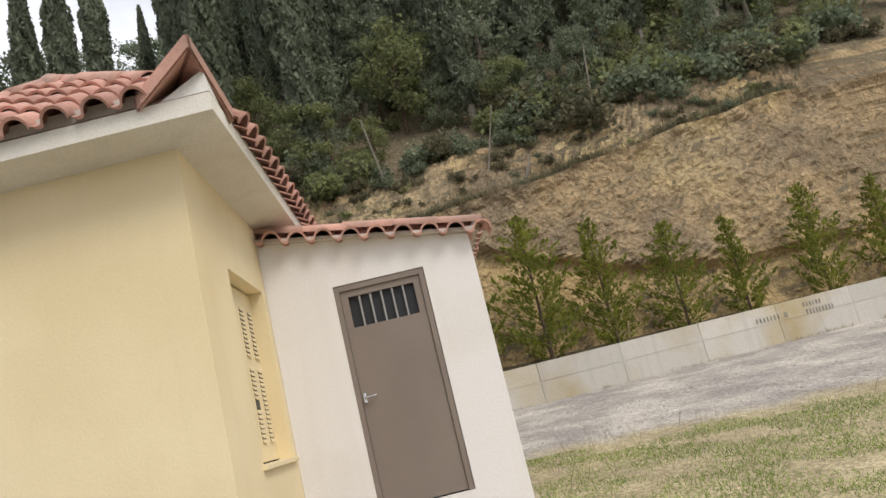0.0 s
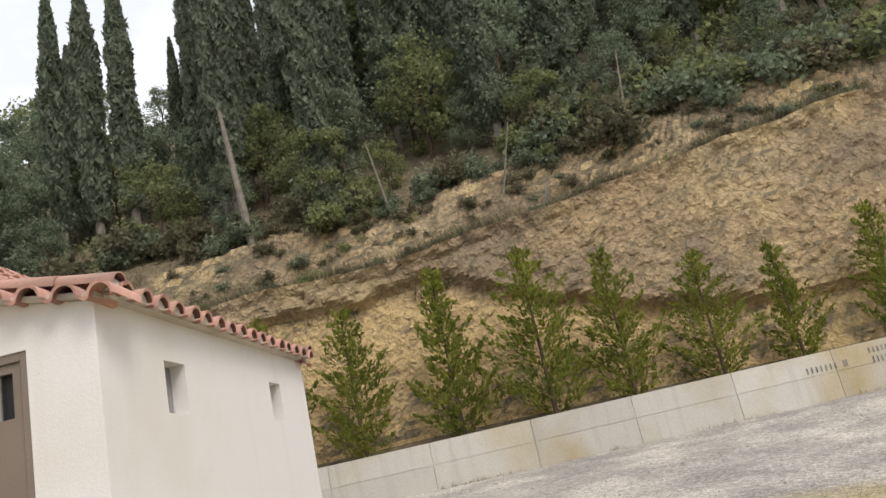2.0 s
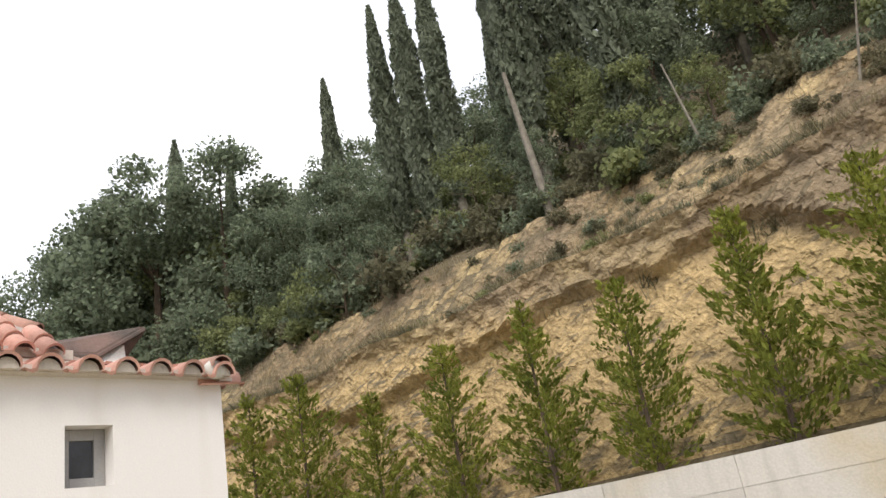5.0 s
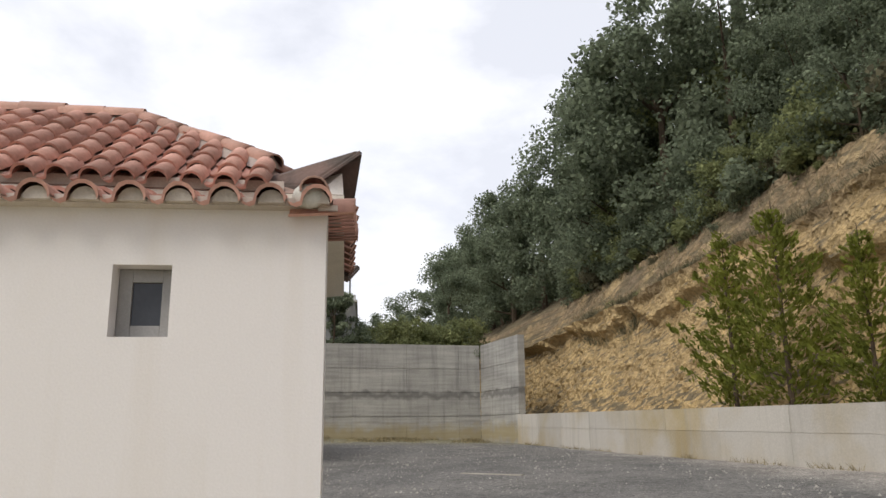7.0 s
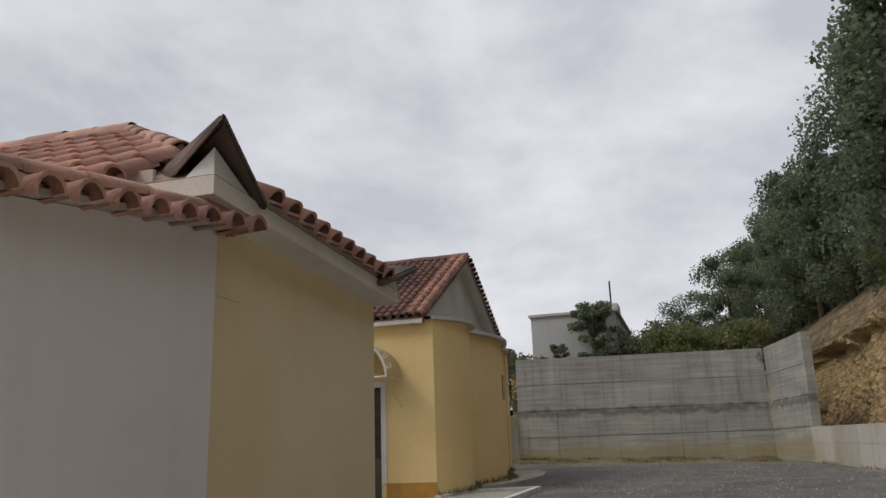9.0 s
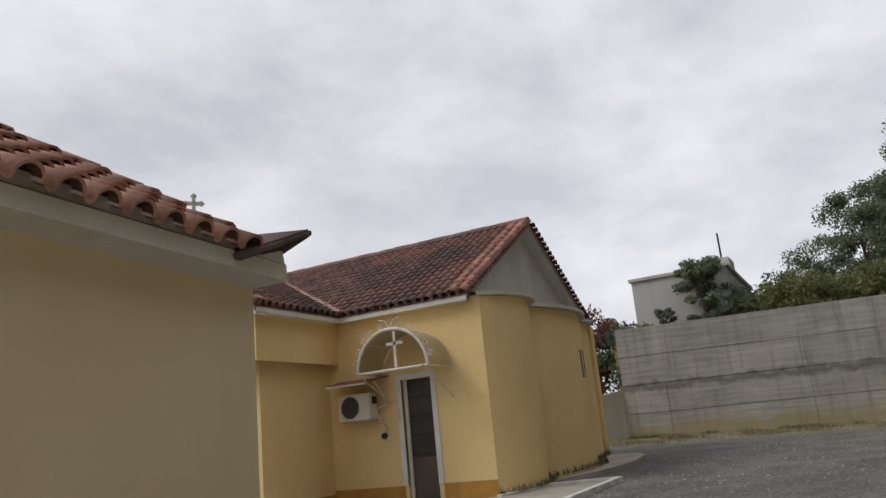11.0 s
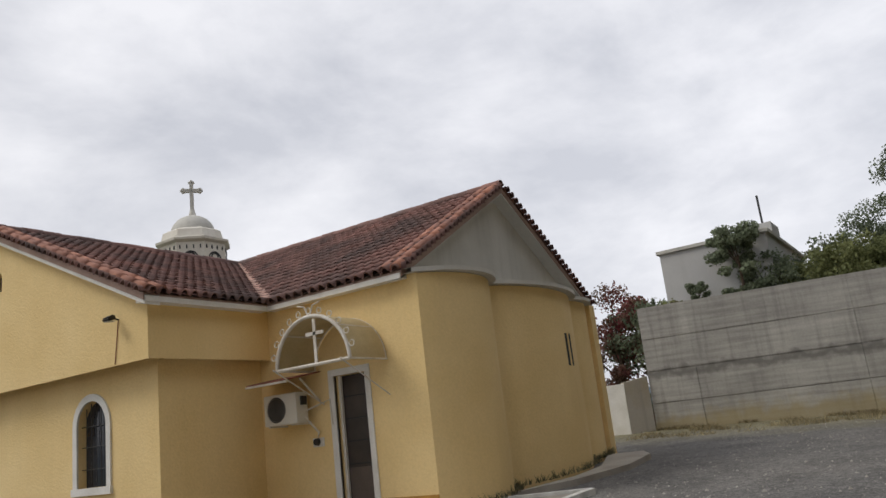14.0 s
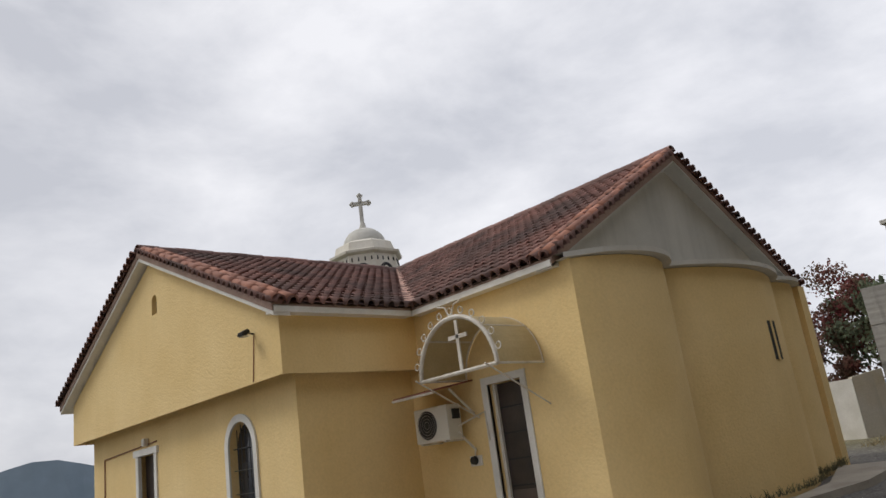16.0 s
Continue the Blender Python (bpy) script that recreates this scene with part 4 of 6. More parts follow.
        ob.parent = roof
        ob.matrix_basis = Matrix.Translation((x1 + 0.028, a + c * TW + 0.165, zb + 0.035))
    # verge rows whose ends look out over the front and the back wall
    for yy, ay, sgn in ((a - 0.10, 1, 1), (CY + 0.10, -1, -1)):
        along = Vector((sgn * (x1 - x0), 0, sgn * (zb - zt)))
        o = Vector((x0, yy, zt)) if sgn > 0 else Vector((x1, yy, zb))
        places += slope_places(o + Vector((0, 0, -0.045)), along, (0, ay, 0.06), along.length - 0.05, 0.30, lambda u, v: v < 0.3, rng)
    lay_tiles(places, 300, TILE, roof)
    for yy in (a + 0.07, CY - 0.07):
        cap_row("verge_cap", (x1 + 0.04, yy, zb + 0.125), (x0, yy, zt + 0.125), 0.085, TILE_CAP, roof, 0.42)
    # pale mortar plugs closing the ends of the verge caps
    for yy in (a + 0.10, CY - 0.10):
        bm = bmesh.new()
        bmesh.ops.create_icosphere(bm, subdivisions=2, radius=0.10, matrix=Matrix.Translation((x1 + 0.0, yy, zb + 0.09)) @ Matrix.Diagonal((0.45, 1.0, 0.8, 1)))
        part("mortar_plug", bm, GABLE, roof, "grey mortar plug", True)
    return t


annex()


# ---- the church ----
NX0, NX1, NY1 = -22.9, -14.9, 1.42
TX, TY0, TY1 = -12.15, -12.3, -2.25
RX, RY, CR, CE = -18.9, -7.35, 7.32, 4.93


def apse_plan():
    """The three shallow lobes of the east end, from one corner to the other."""
    pts = []
    for x0, x1, y0, y1, bulge in ((NX1, -17.3, NY1, 1.42, 0.50), (-17.3, -21.2, 1.42, 1.40, 0.54), (-21.2, NX0, 1.40, 1.0, 0.25)):
        for i in range(17):
            t = i / 16
            s = math.sin(math.pi * t) ** 0.75 if 0 < t < 1 else 0.0
            pts.append((x0 + (x1 - x0) * t, y0 + (y1 - y0) * t + bulge * s))
    return pts


def arch_top(c, half, spring):
    return lambda u: spring + math.sqrt(max(0.0, half * half - (u - c) ** 2)) * 1.0


def church():
    t = thing("church", (0, 0, 0), "ochre plastered church with a weathered cross-gabled tile roof", "church")
    zb = 0.2
    # nave wall with the side door
    part("wall", wall((NX1, NY1, 0), (0, -1, 0), (-1, 0, 0), NY1 + 2.55, zb, CE, [(1.33, 2.06, 0.86, 3.40)], 0.3), OCHRE, t)
    part("wall", wall((NX0, NY1 - 0.05, 0), (0, -1, 0), (1, 0, 0), 13.5, zb, CE, (), 0.3), OCHRE, t)
    # lower and jettied upper walls of the transept
    lx, ly0, ly1 = TX - 0.38, TY0 + 0.30, TY1 - 0.28
    L = ly1 - ly0
    part("wall", wall((lx, ly1, 0), (0, -1, 0), (-1, 0, 0), L, zb, 3.98,
                      [(1.47, 2.37, 1.93, arch_top(1.92, 0.45, 3.02)), (5.62, 6.72, 0.80, 3.32)], 0.3), OCHRE, t)
    part("wall", wall((lx - 0.3, ly1, 0), (-1, 0, 0), (0, -1, 0), lx - 0.3 - NX1, zb, 3.98, (), 0.3), OCHRE, t)
    part("wall", wall((lx - 0.3, ly0, 0), (-1, 0, 0), (0, 1, 0), 10.0, zb, 3.98, (), 0.3), OCHRE, t)
    half = (TY1 - TY0) / 2
    slope = (CR - CE) / (half + 0.25)
    part("gable_wall", wall((TX, TY1, 0), (0, -1, 0), (-1, 0, 0), TY1 - TY0, 3.93, lambda u: CE + slope * (half - abs(u - half)) - 0.05, [(4.72, 4.98, 6.0, arch_top(4.85, 0.13, 6.28))], 0.32, (half,)), OCHRE, t)
    part("upper_wall", wall((TX - 0.32, TY1, 0), (-1, 0, 0), (0, -1, 0), TX - 0.32 - NX1, 3.93, CE - 0.02, (), 0.3), OCHRE, t)
    part("upper_wall", wall((TX - 0.32, TY0, 0), (-1, 0, 0), (0, 1, 0), 10.0, 3.93, CE - 0.02, (), 0.3), OCHRE, t)
    # near-black sheet set in the vent so its recess reads as shaded
    part("vent_backing", boxes(((TX - 0.14, -7.228, 6.004), (TX - 0.10, -6.972, 6.33))), DARK, t)
    # painted plinth
    for y0, y1 in ((-2.53, -0.73), (0.2, NY1)):
        part("plinth", boxes(((NX1, y0, 0.3), (NX1 + 0.012, y1, 1.20))), PLINTH, t, "orange painted plinth")
    part("plinth", boxes(((NX1 + 0.02, ly1, 0.3), (lx, ly1 + 0.012, 1.12))), PLINTH, t, "orange painted plinth")
    # lobed east end, a slab over it and the grey gable
    plan = apse_plan()
    bm = bmesh.new()
    rows = [[bm.verts.new((x, y, z)) for x, y in plan] for z in (zb, 2.6, 4.92)]
    for a, b in zip(rows, rows[1:]):
        for i in range(len(plan) - 1):
            bm.faces.new((a[i], a[i + 1], b[i + 1], b[i]))
    bmesh.ops.remove_doubles(bm, verts=bm.verts, dist=0.001)
    part("apse_wall", bm, OCHRE, t, "lobed ochre apse wall", True)
    bm = bmesh.new()
    out = [(x, y + 0.17) for x, y in plan]
    out = [(NX1 + 0.12, NY1 + 0.0)] + out[2:-2] + [(NX0 - 0.25, 1.0)]
    lo = [bm.verts.new((x, y, 4.93)) for x, y in out]
    hi = [bm.verts.new((x, y, 5.01)) for x, y in out]
    bl, bh = [bm.verts.new((x, NY1 - 0.6, z)) for x, z in ((NX0, 4.93), (NX1 + 0.1, 4.93))], [bm.verts.new((x, NY1 - 0.6, z)) for x, z in ((NX0, 5.01), (NX1 + 0.1, 5.01))]
    for i in range(len(out) - 1):
        bm.faces.new((lo[i], lo[i + 1], hi[i + 1], hi[i]))
    bm.faces.new(lo + bl)
    bm.faces.new(hi + bh)
    part("apse_slab", bm, GABLE, t, "grey concrete slab over the apse")
    nh = (NX1 - NX0) / 2
    ns = (CR - CE) / (nh + 0.2)
    part("gable_wall", wall((NX1 - 0.1, NY1 - 0.5, 0), (-1, 0, 0), (0, -1, 0), NX1 - NX0 - 0.2, 5.0, lambda u: CE + ns * (nh - 0.1 - abs(u - nh + 0.1)) + 0.07, (), 0.25, (nh - 0.1,)), GABLE, t, "grey rendered gable")
    # roof body
    ye, xe = NY1 - 0.18, TX + 0.22
    nx, ny, sy = NX1 + 0.18, TY1 + 0.2, TY0 - 0.35
    fx = 2 * RX - nx
    bm = bmesh.new()
    P = {k: Vector(v) for k, v in dict(a=(nx, ye, CE), b=(RX, ye, CR), c=(nx, ny, CE), d=(RX, RY, CR), e=(xe, ny, CE), f=(xe, RY, CR), g=(xe, sy, CE - 0.05), h=(fx, ye, CE), i=(fx, -14, CE), j=(RX, -14, CR), k=(nx, sy, CE - 0.05), l=(nx, -14, CE)).items()}
    for ids in ("abdc", "cdfe", "bhijd", "fdkg", "djlk"):
        prism(bm, [P[q] + Vector((0, 0, 0.06)) for q in ids], (0, 0, -0.12))
    roof = part("roof", bm, TILE_BED, t)
    # white eave edge and verge boards
    bm = boxes(((nx - 0.22, ny, CE - 0.075), (nx + 0.02, ye - 0.02, CE + 0.02)), ((nx + 0.02, ny - 0.24, CE - 0.075), (xe - 0.03, ny + 0.02, CE + 0.02)))
    part("eave_edge", bm, TRIM, t, "white painted eave edge")
    bm = bmesh.new()
    for q, r in (("e", "f"), ("g", "f")):
        p0, p1 = P[q] + Vector((-0.02, 0, 0.04)), P[r] + Vector((-0.02, 0, 0.04))
        prism(bm, [p0, p1, p1 + Vector((0, 0, -0.17)), p0 + Vector((0, 0, -0.17))], (-0.30, 0, 0))
    part("verge_board", bm, TRIM, t, "white rendered verge")
    bm = bmesh.new()
    for q, r in (("a", "b"), ("h", "b")):
        p0, p1 = P[q] + Vector((0, -0.02, 0.0)), P[r] + Vector((0, -0.02, 0.0))
        prism(bm, [p0, p1, p1 + Vector((0, 0, -0.10)), p0 + Vector((0, 0, -0.10))], (0, -0.30, 0))
    part("verge_board", bm, GABLE, t, "grey rendered verge")
    rng = random.Random(5)
    lift = Vector((0, 0, 0.065))
    # nave slope seen from the yard, then the transept slopes
    run, rise = nx - RX, CR - CE
    s1 = math.hypot(run, rise)
    ln = ye - RY
    lc = ye - ny
    east = slope_places(P["a"] + lift + Vector((0, -ln, 0)), (0, 1, 0), (-run, 0, rise), ln, s1, lambda u, v: v < s1 and u > (ln - lc) * (1 - v / s1) + 0.05, rng, 0.215, 0.29)
    runy = ny - RY
    s2 = math.hypot(runy, rise)
    lt = xe - RX
    north = slope_places(P["e"] + lift, (-1, 0, 0), (0, -runy, rise), lt, s2, lambda u, v: v < s2 and u < (xe - nx) + (nx - RX) * v / s2 - 0.05, rng, 0.215, 0.29)
    runs = RY - sy
    s3 = math.hypot(runs, rise)
    south = slope_places(P["g"] + lift + Vector((-lt, 0, 0)), (1, 0, 0), (0, runs, rise), lt, s3, lambda u, v: v < s3 and u > (nx - RX) * (1 - v / s3), rng)
    s4 = math.hypot(fx - RX, rise)
    west = slope_places(P["h"] + lift, (0, -1, 0), (RX - fx, 0, rise), 15.0, s4, lambda u, v: v < s4, rng)
    both = east + north
    both.sort(key=lambda m: -(m.translation.x + m.translation.y))
    lay_tiles(both + south + west, 300, TILE_OLD, roof)
    up = Vector((0, 0, 0.13))
    cap_row("ridge_cap", P["d"] + up, P["b"] + up, 0.12, TILE_OLD, roof, 0.40)
    cap_row("ridge_cap", P["d"] + up, P["f"] + up, 0.12, TILE_OLD, roof, 0.40)
    for q, r, off in (("a", "b", (0, -0.10, 0)), ("e", "f", (-0.10, 0, 0)), ("g", "f", (-0.10, 0, 0)), ("h", "b", (0, -0.10, 0)), ("a", "b", (0, -0.36, 0)), ("e", "f", (-0.36, 0, 0))):
        cap_row("verge_cap", P[q] + up + Vector(off), P[r] + up + Vector(off), 0.11, TILE_VERGE, roof, 0.36)
    # short tiles whose ends show under the verge caps
    tm = tile_mesh(TILE_OLD)
    for q, r, along, out in (("h", "b", (1, 0, 0), (0, 1, 0)), ("g", "f", (0, 1, 0), (1, 0, 0)), ("a", "b", (-1, 0, 0), (0, 1, 0)), ("e", "f", (0, -1, 0), (1, 0, 0))):
        p0, p1 = P[q], P[r]
        d = (p1 - p0).normalized()
        n = int((p1 - p0).length / 0.2)
        o = Vector(out)
        nrm = d.cross(-o)
        s = 1 if nrm.z > 0 else -1
        m3 = Matrix((d * s, -o, (d * s).cross(-o))).transposed().to_4x4()
        for i in range(n):
            ob = new("verge_tile", tm)
            ob.parent = roof
            ob.matrix_basis = Matrix.Translation(p0 + d * (0.2 * i + (0.2 if s < 0 else 0)) + o * 0.06 + Vector((0, 0, 0.04))) @ m3 @ Matrix.Diagonal((0.77, 0.8, 0.9, 1))
    # mortared valley
    a, b = P["c"] + Vector((0.03, 0.03, 0.10)), P["d"] + Vector((0, 0, 0.10))
    side = Vector((0.07, -0.07, 0))
    bm = bmesh.new()
    prism(bm, [a - side, a + side, b + side, b - side], (0, 0, 0.10))
    part("valley", bm, TILE_CAP, roof, "mortared terracotta valley")
    # side door
    d = new("side_door")
    d.parent = t
    part("door_frame", boxes(((NX1 - 0.06, -0.77, 1.20), (NX1 + 0.025, -0.64, 3.40)), ((NX1 - 0.06, 0.09, 1.20), (NX1 + 0.025, 0.21, 3.40)), ((NX1 - 0.06, -0.77, 3.40), (NX1 + 0.025, 0.21, 3.52)), bevel=0.006), TRIM, d, "white painted door surround")
    part("jamb", boxes(((NX1 - 0.20, -0.64, 0.86), (NX1 - 0.10, -0.58, 3.40)), ((NX1 - 0.20, 0.03, 0.86), (NX1 - 0.10, 0.09, 3.40))), TRIM, d)
    leaf = part("door_leaf", boxes(((NX1 - 0.19, -0.58, 0.87), (NX1 - 0.15, 0.03, 3.39))), DOOR_DARK, d, "dark glazed door leaf")
    part("kick_panel", boxes(((NX1 - 0.15, -0.55, 0.90), (NX1 - 0.135, 0.0, 1.75)), bevel=0.004), surface("brown_panel", (0.12, 0.09, 0.075), (0.09, 0.07, 0.055), 3, 30, 0.5, 0.05), leaf, "brown lower panel")
    for z in (1.8, 2.2, 2.6, 3.0):
        part("glazing_bar", boxes(((NX1 - 0.15, -0.56, z), (NX1 - 0.14, 0.01, z + 0.025))), BLACK, leaf)
    part("threshold", boxes(((NX1 - 0.28, -0.64, 0.82), (NX1 + 0.06, 0.09, 0.865)), bevel=0.006), APRON, d)
    # gable-end door
    d = new("front_door")
    d.parent = t
    y1, y0 = ly1 - 5.62, ly1 - 6.72
    part("door_frame", boxes(((lx - 0.05, y1 - 0.12, 0.8), (lx + 0.03, y1 + 0.02, 3.32)), ((lx - 0.05, y0 - 0.02, 0.8), (lx + 0.03, y0 + 0.12, 3.32)), ((lx - 0.05, y0 - 0.10, 3.32), (lx + 0.05, y1 + 0.10, 3.46)), bevel=0.006), TRIM, d, "white painted door surround")
    part("door_leaf", boxes(((lx - 0.2, y0 + 0.1, 0.8), (lx - 0.15, y1 - 0.1, 3.33))), DOOR_DARK, d)
    part("lamp", boxes(((lx + 0.003, -8.7, 3.5), (lx + 0.12, -8.55, 3.66)), bevel=0.03), IRON, d, "small wall lamp")
    # arched window
    w = new("arched_window")
    w.parent = t
    c, spring, half_w = ly1 - 1.92, 3.02, 0.45
    bm = bmesh.new()
    inner = [(c - half_w, 1.93)] + [(c - half_w * math.cos(math.pi * i / 14), spring + half_w * math.sin(math.pi * i / 14)) for i in range(15)] + [(c + half_w, 1.93)]
    outer = [(c - half_w - 0.13, 1.93)] + [(c - (half_w + 0.13) * math.cos(math.pi * i / 14), spring + (half_w + 0.13) * math.sin(math.pi * i / 14)) for i in range(15)] + [(c + half_w + 0.13, 1.93)]
    for (p, q), (r, s) in zip(zip(inner, inner[1:]), zip(outer, outer[1:])):
        prism(bm, [(lx - 0.01, *p), (lx - 0.01, *q), (lx - 0.01, *s), (lx - 0.01, *r)], (0.045, 0, 0))
    box(bm, (lx - 0.02, c - 0.60, 1.80), (lx + 0.06, c + 0.60, 1.93))
    part("surround", bm, TRIM, w, "white moulded arch surround")
    bm = bmesh.new()
    prism(bm, [(lx - 0.17, *p) for p in inner], (0.01, 0, 0))
    part("pane", bm, GLASS, w, "dark glass pane")
    bm = bmesh.new()
    for i in range(1, 6):
        y = c - half_w + 0.9 * i / 6
        rod(bm, (lx - 0.08, y, 1.94), (lx - 0.08, y, spring + math.sqrt(half_w ** 2 - (y - c) ** 2) - 0.01), 0.009, sides=6)
    for z in (2.25, 2.65, 3.02):
        rod(bm, (lx - 0.08, c - half_w, z), (lx - 0.08, c + half_w, z), 0.009, sides=6)
    part("grille", bm, BLACK, w, "black iron grille")
    # slit window of the apse
    w = new("slit_window")
    w.parent = t
    ys = 1.925
    # no hole is cut: a near-black box paints the shade of the slit
    part("opening", boxes(((-19.86, ys - 0.05, 3.28), (-19.58, ys + 0.010, 3.98))), DARK, w)
    part("mullion", boxes(((-19.75, ys + 0.0, 3.27), (-19.69, ys + 0.022, 3.99))), OCHRE, w)
    # thin conduit on the gable end
    bm = bmesh.new()
    tube(bm, [(lx + 0.02, -8.1, 3.55), (lx + 0.02, -11.2, 3.45), (lx + 0.02, -11.25, 0.8)], 0.015)
    part("conduit", bm, RUST, t, "brown wall conduit")
    return t


church()


def door_canopy():
    t = thing("door_canopy", (0, 0, 0), "white iron arched door canopy with a cross and scrollwork", "canopy")
    xf, xb = -13.9, NX1 + 0.01
    c, r, z = -0.22, 0.84, 3.54
    arc = [(c - r * math.cos(math.pi * i / 24), z + r * math.sin(math.pi * i / 24)) for i in range(25)]
    bm = bmesh.new()
    tube(bm, [(xf, *p) for p in arc], 0.035, 8)
    part("front_arch", bm, IRON, t)
    bm = bmesh.new()
    tube(bm, [(xb + 0.03, *p) for p in arc], 0.018, 6)
    for k in (0, 6, 12, 18, 24):
        rod(bm, (xf, *arc[k]), (xb, *arc[k]), 0.018)
    rod(bm, (xf, c - r, z), (xf, c + r, z), 0.03)
    part("frame", bm, IRON, t)
    bm = bmesh.new()
    strips = [[bm.verts.new((x, c + k * (p[0] - c), z + k * (p[1] - z))) for p in arc] for x, k in ((xf + 0.02, 1.0), (xb, 1.0), (xb, 1.012), (xf + 0.02, 1.012))]
    for u, v in zip(strips, strips[1:] + strips[:1]):
        for k in range(24):
            bm.faces.new((u[k], u[k + 1], v[k + 1], v[k]))
    part("cover", bm, SHEET, t, "tan translucent barrel cover")
    bm = bmesh.new()
    box(bm, (xf - 0.012, c - 0.03 + 0.10, z), (xf + 0.012, c + 0.03 + 0.10, z + 0.78))
    box(bm, (xf - 0.012, c - 0.20 + 0.10, z + 0.50), (xf + 0.012, c + 0.20 + 0.10, z + 0.56))
    part("cross", bm, IRON, t, "white iron cross")
    for i in range(2, 23, 2):
        a = math.pi * i / 24
        cy, cz = c - (r + 0.10) * math.cos(a), z + (r + 0.10) * math.sin(a)
        bm = bmesh.new()
        tube(bm, [(xf, cy + 0.06 * math.cos(a + b) * (1 - 0.05 * b), cz + 0.06 * math.sin(a + b) * (1 - 0.05 * b)) for b in (0.5 * k for k in range(13))], 0.009, 5)
        part("scroll", bm, IRON, t)
    for k in (-1, 1):
        bm = bmesh.new()
        tube(bm, [(xf, c + k * 0.02, z + r), (xf, c + k * 0.10, z + r + 0.18), (xf, c + k * 0.26, z + r + 0.22)], 0.012, 5)
        part("scroll", bm, IRON, t)
    for yy in (c - r + 0.15, c + r):
        bm = bmesh.new()
        rod(bm, (xf + 0.25, yy, z), (xb, yy, z - 0.62), 0.012)
        part("brace", bm, IRON, t)
    return t


def air_conditioner():
    t = thing("air_conditioner", (0, 0, 0), "ivory outdoor air conditioning unit on wall brackets", "air conditioner")
    x0, x1, y0, y1, z0, z1 = NX1 + 0.14, NX1 + 0.45, -2.02, -1.20, 2.64, 3.20
    part("casing", boxes(((x0, y0, z0), (x1, y1, z1)), bevel=0.02), PLASTIC, t)
    cy, cz = y0 + 0.32, (z0 + z1) / 2
    # flat black disc on the solid casing, the opening's shade put in as colour
    bm = bmesh.new()
    bmesh.ops.create_cone(bm, cap_ends=True, segments=28, radius1=0.235, radius2=0.225, depth=0.012, matrix=pose(x1 + 0.004, cy, cz, 0, 90, 0))
    part("fan_opening", bm, BLACK, t, "flat black disc for the shaded fan opening")
    bm = bmesh.new()
    for rr in (0.06, 0.11, 0.16, 0.205, 0.235):
        tube(bm, [(x1 + 0.016, cy + rr * math.cos(a), cz + rr * math.sin(a)) for a in (2 * math.pi * i / 20 for i in range(21))], 0.004, 4)
    part("fan_guard", bm, ALU, t)
    part("side_valve", boxes(((x0 + 0.05, y1, z0 + 0.32), (x0 + 0.2, y1 + 0.03, z0 + 0.48)), bevel=0.006), BLACK, t)
    bm = boxes(((NX1 + 0.004, y0 + 0.1, z0 - 0.03), (x1, y0 + 0.14, z0)), ((NX1 + 0.004, y1 - 0.14, z0 - 0.03), (x1, y1 - 0.1, z0)))
    part("bracket", bm, IRON, t)
    bm = bmesh.new()
    tube(bm, [(x0 + 0.1, y1 + 0.02, z0 + 0.1), (x0 + 0.1, y1 + 0.10, z0), (NX1 + 0.03, y1 + 0.12, z0 - 0.2), (NX1 + 0.03, y1 + 0.05, z0 - 0.42)], 0.022)
    tube(bm, [(x0 + 0.1, y1 + 0.02, z0 + 0.2), (NX1 + 0.05, y1 + 0.22, z0 + 0.3), (NX1 + 0.03, y1 + 0.45, z0 + 0.36), (NX1 + 0.03, y1 + 0.48, z0 - 0.1)], 0.015)
    part("pipes", bm, IRON, t, "wrapped refrigerant pipes")
    return t


def rain_hood():
    t = thing("rain_hood", (0, 0, 0), "rusty sheet hood on white struts above the air conditioner", "hood")
    bm = bmesh.new()
    prism(bm, [(NX1 + 0.01, -2.25, 3.52), (NX1 + 0.9, -1.97, 3.38), (NX1 + 0.9, -0.95, 3.38), (NX1 + 0.01, -0.95, 3.52)], (0, 0, 0.025))
    part("sheet", bm, RUST, t)
    bm = boxes(((NX1 + 0.88, -1.98, 3.345), (NX1 + 0.92, -0.95, 3.38)))
    part("front_rail", bm, IRON, t)
    bm = bmesh.new()
    rod(bm, (NX1 + 0.50, -1.02, 3.42), (NX1 + 0.01, -1.02, 3.0), 0.02)
    part("strut", bm, IRON, t)
    return t


def socket_box():
    t = thing("valve_box", (0, 0, 0), "black valve with short pipes on the church wall", "valve")
    bm = bmesh.new()
    bmesh.ops.create_cone(bm, cap_ends=True, segments=16, radius1=0.07, radius2=0.06, depth=0.08, matrix=pose(NX1 + 0.045, -1.13, 2.27, 0, 90, 0))
    part("valve", bm, BLACK, t)
    bm = boxes(((NX1 + 0.003, -1.25, 2.18), (NX1 + 0.02, -0.98, 2.34)))
    part("plate", bm, IRON, t)


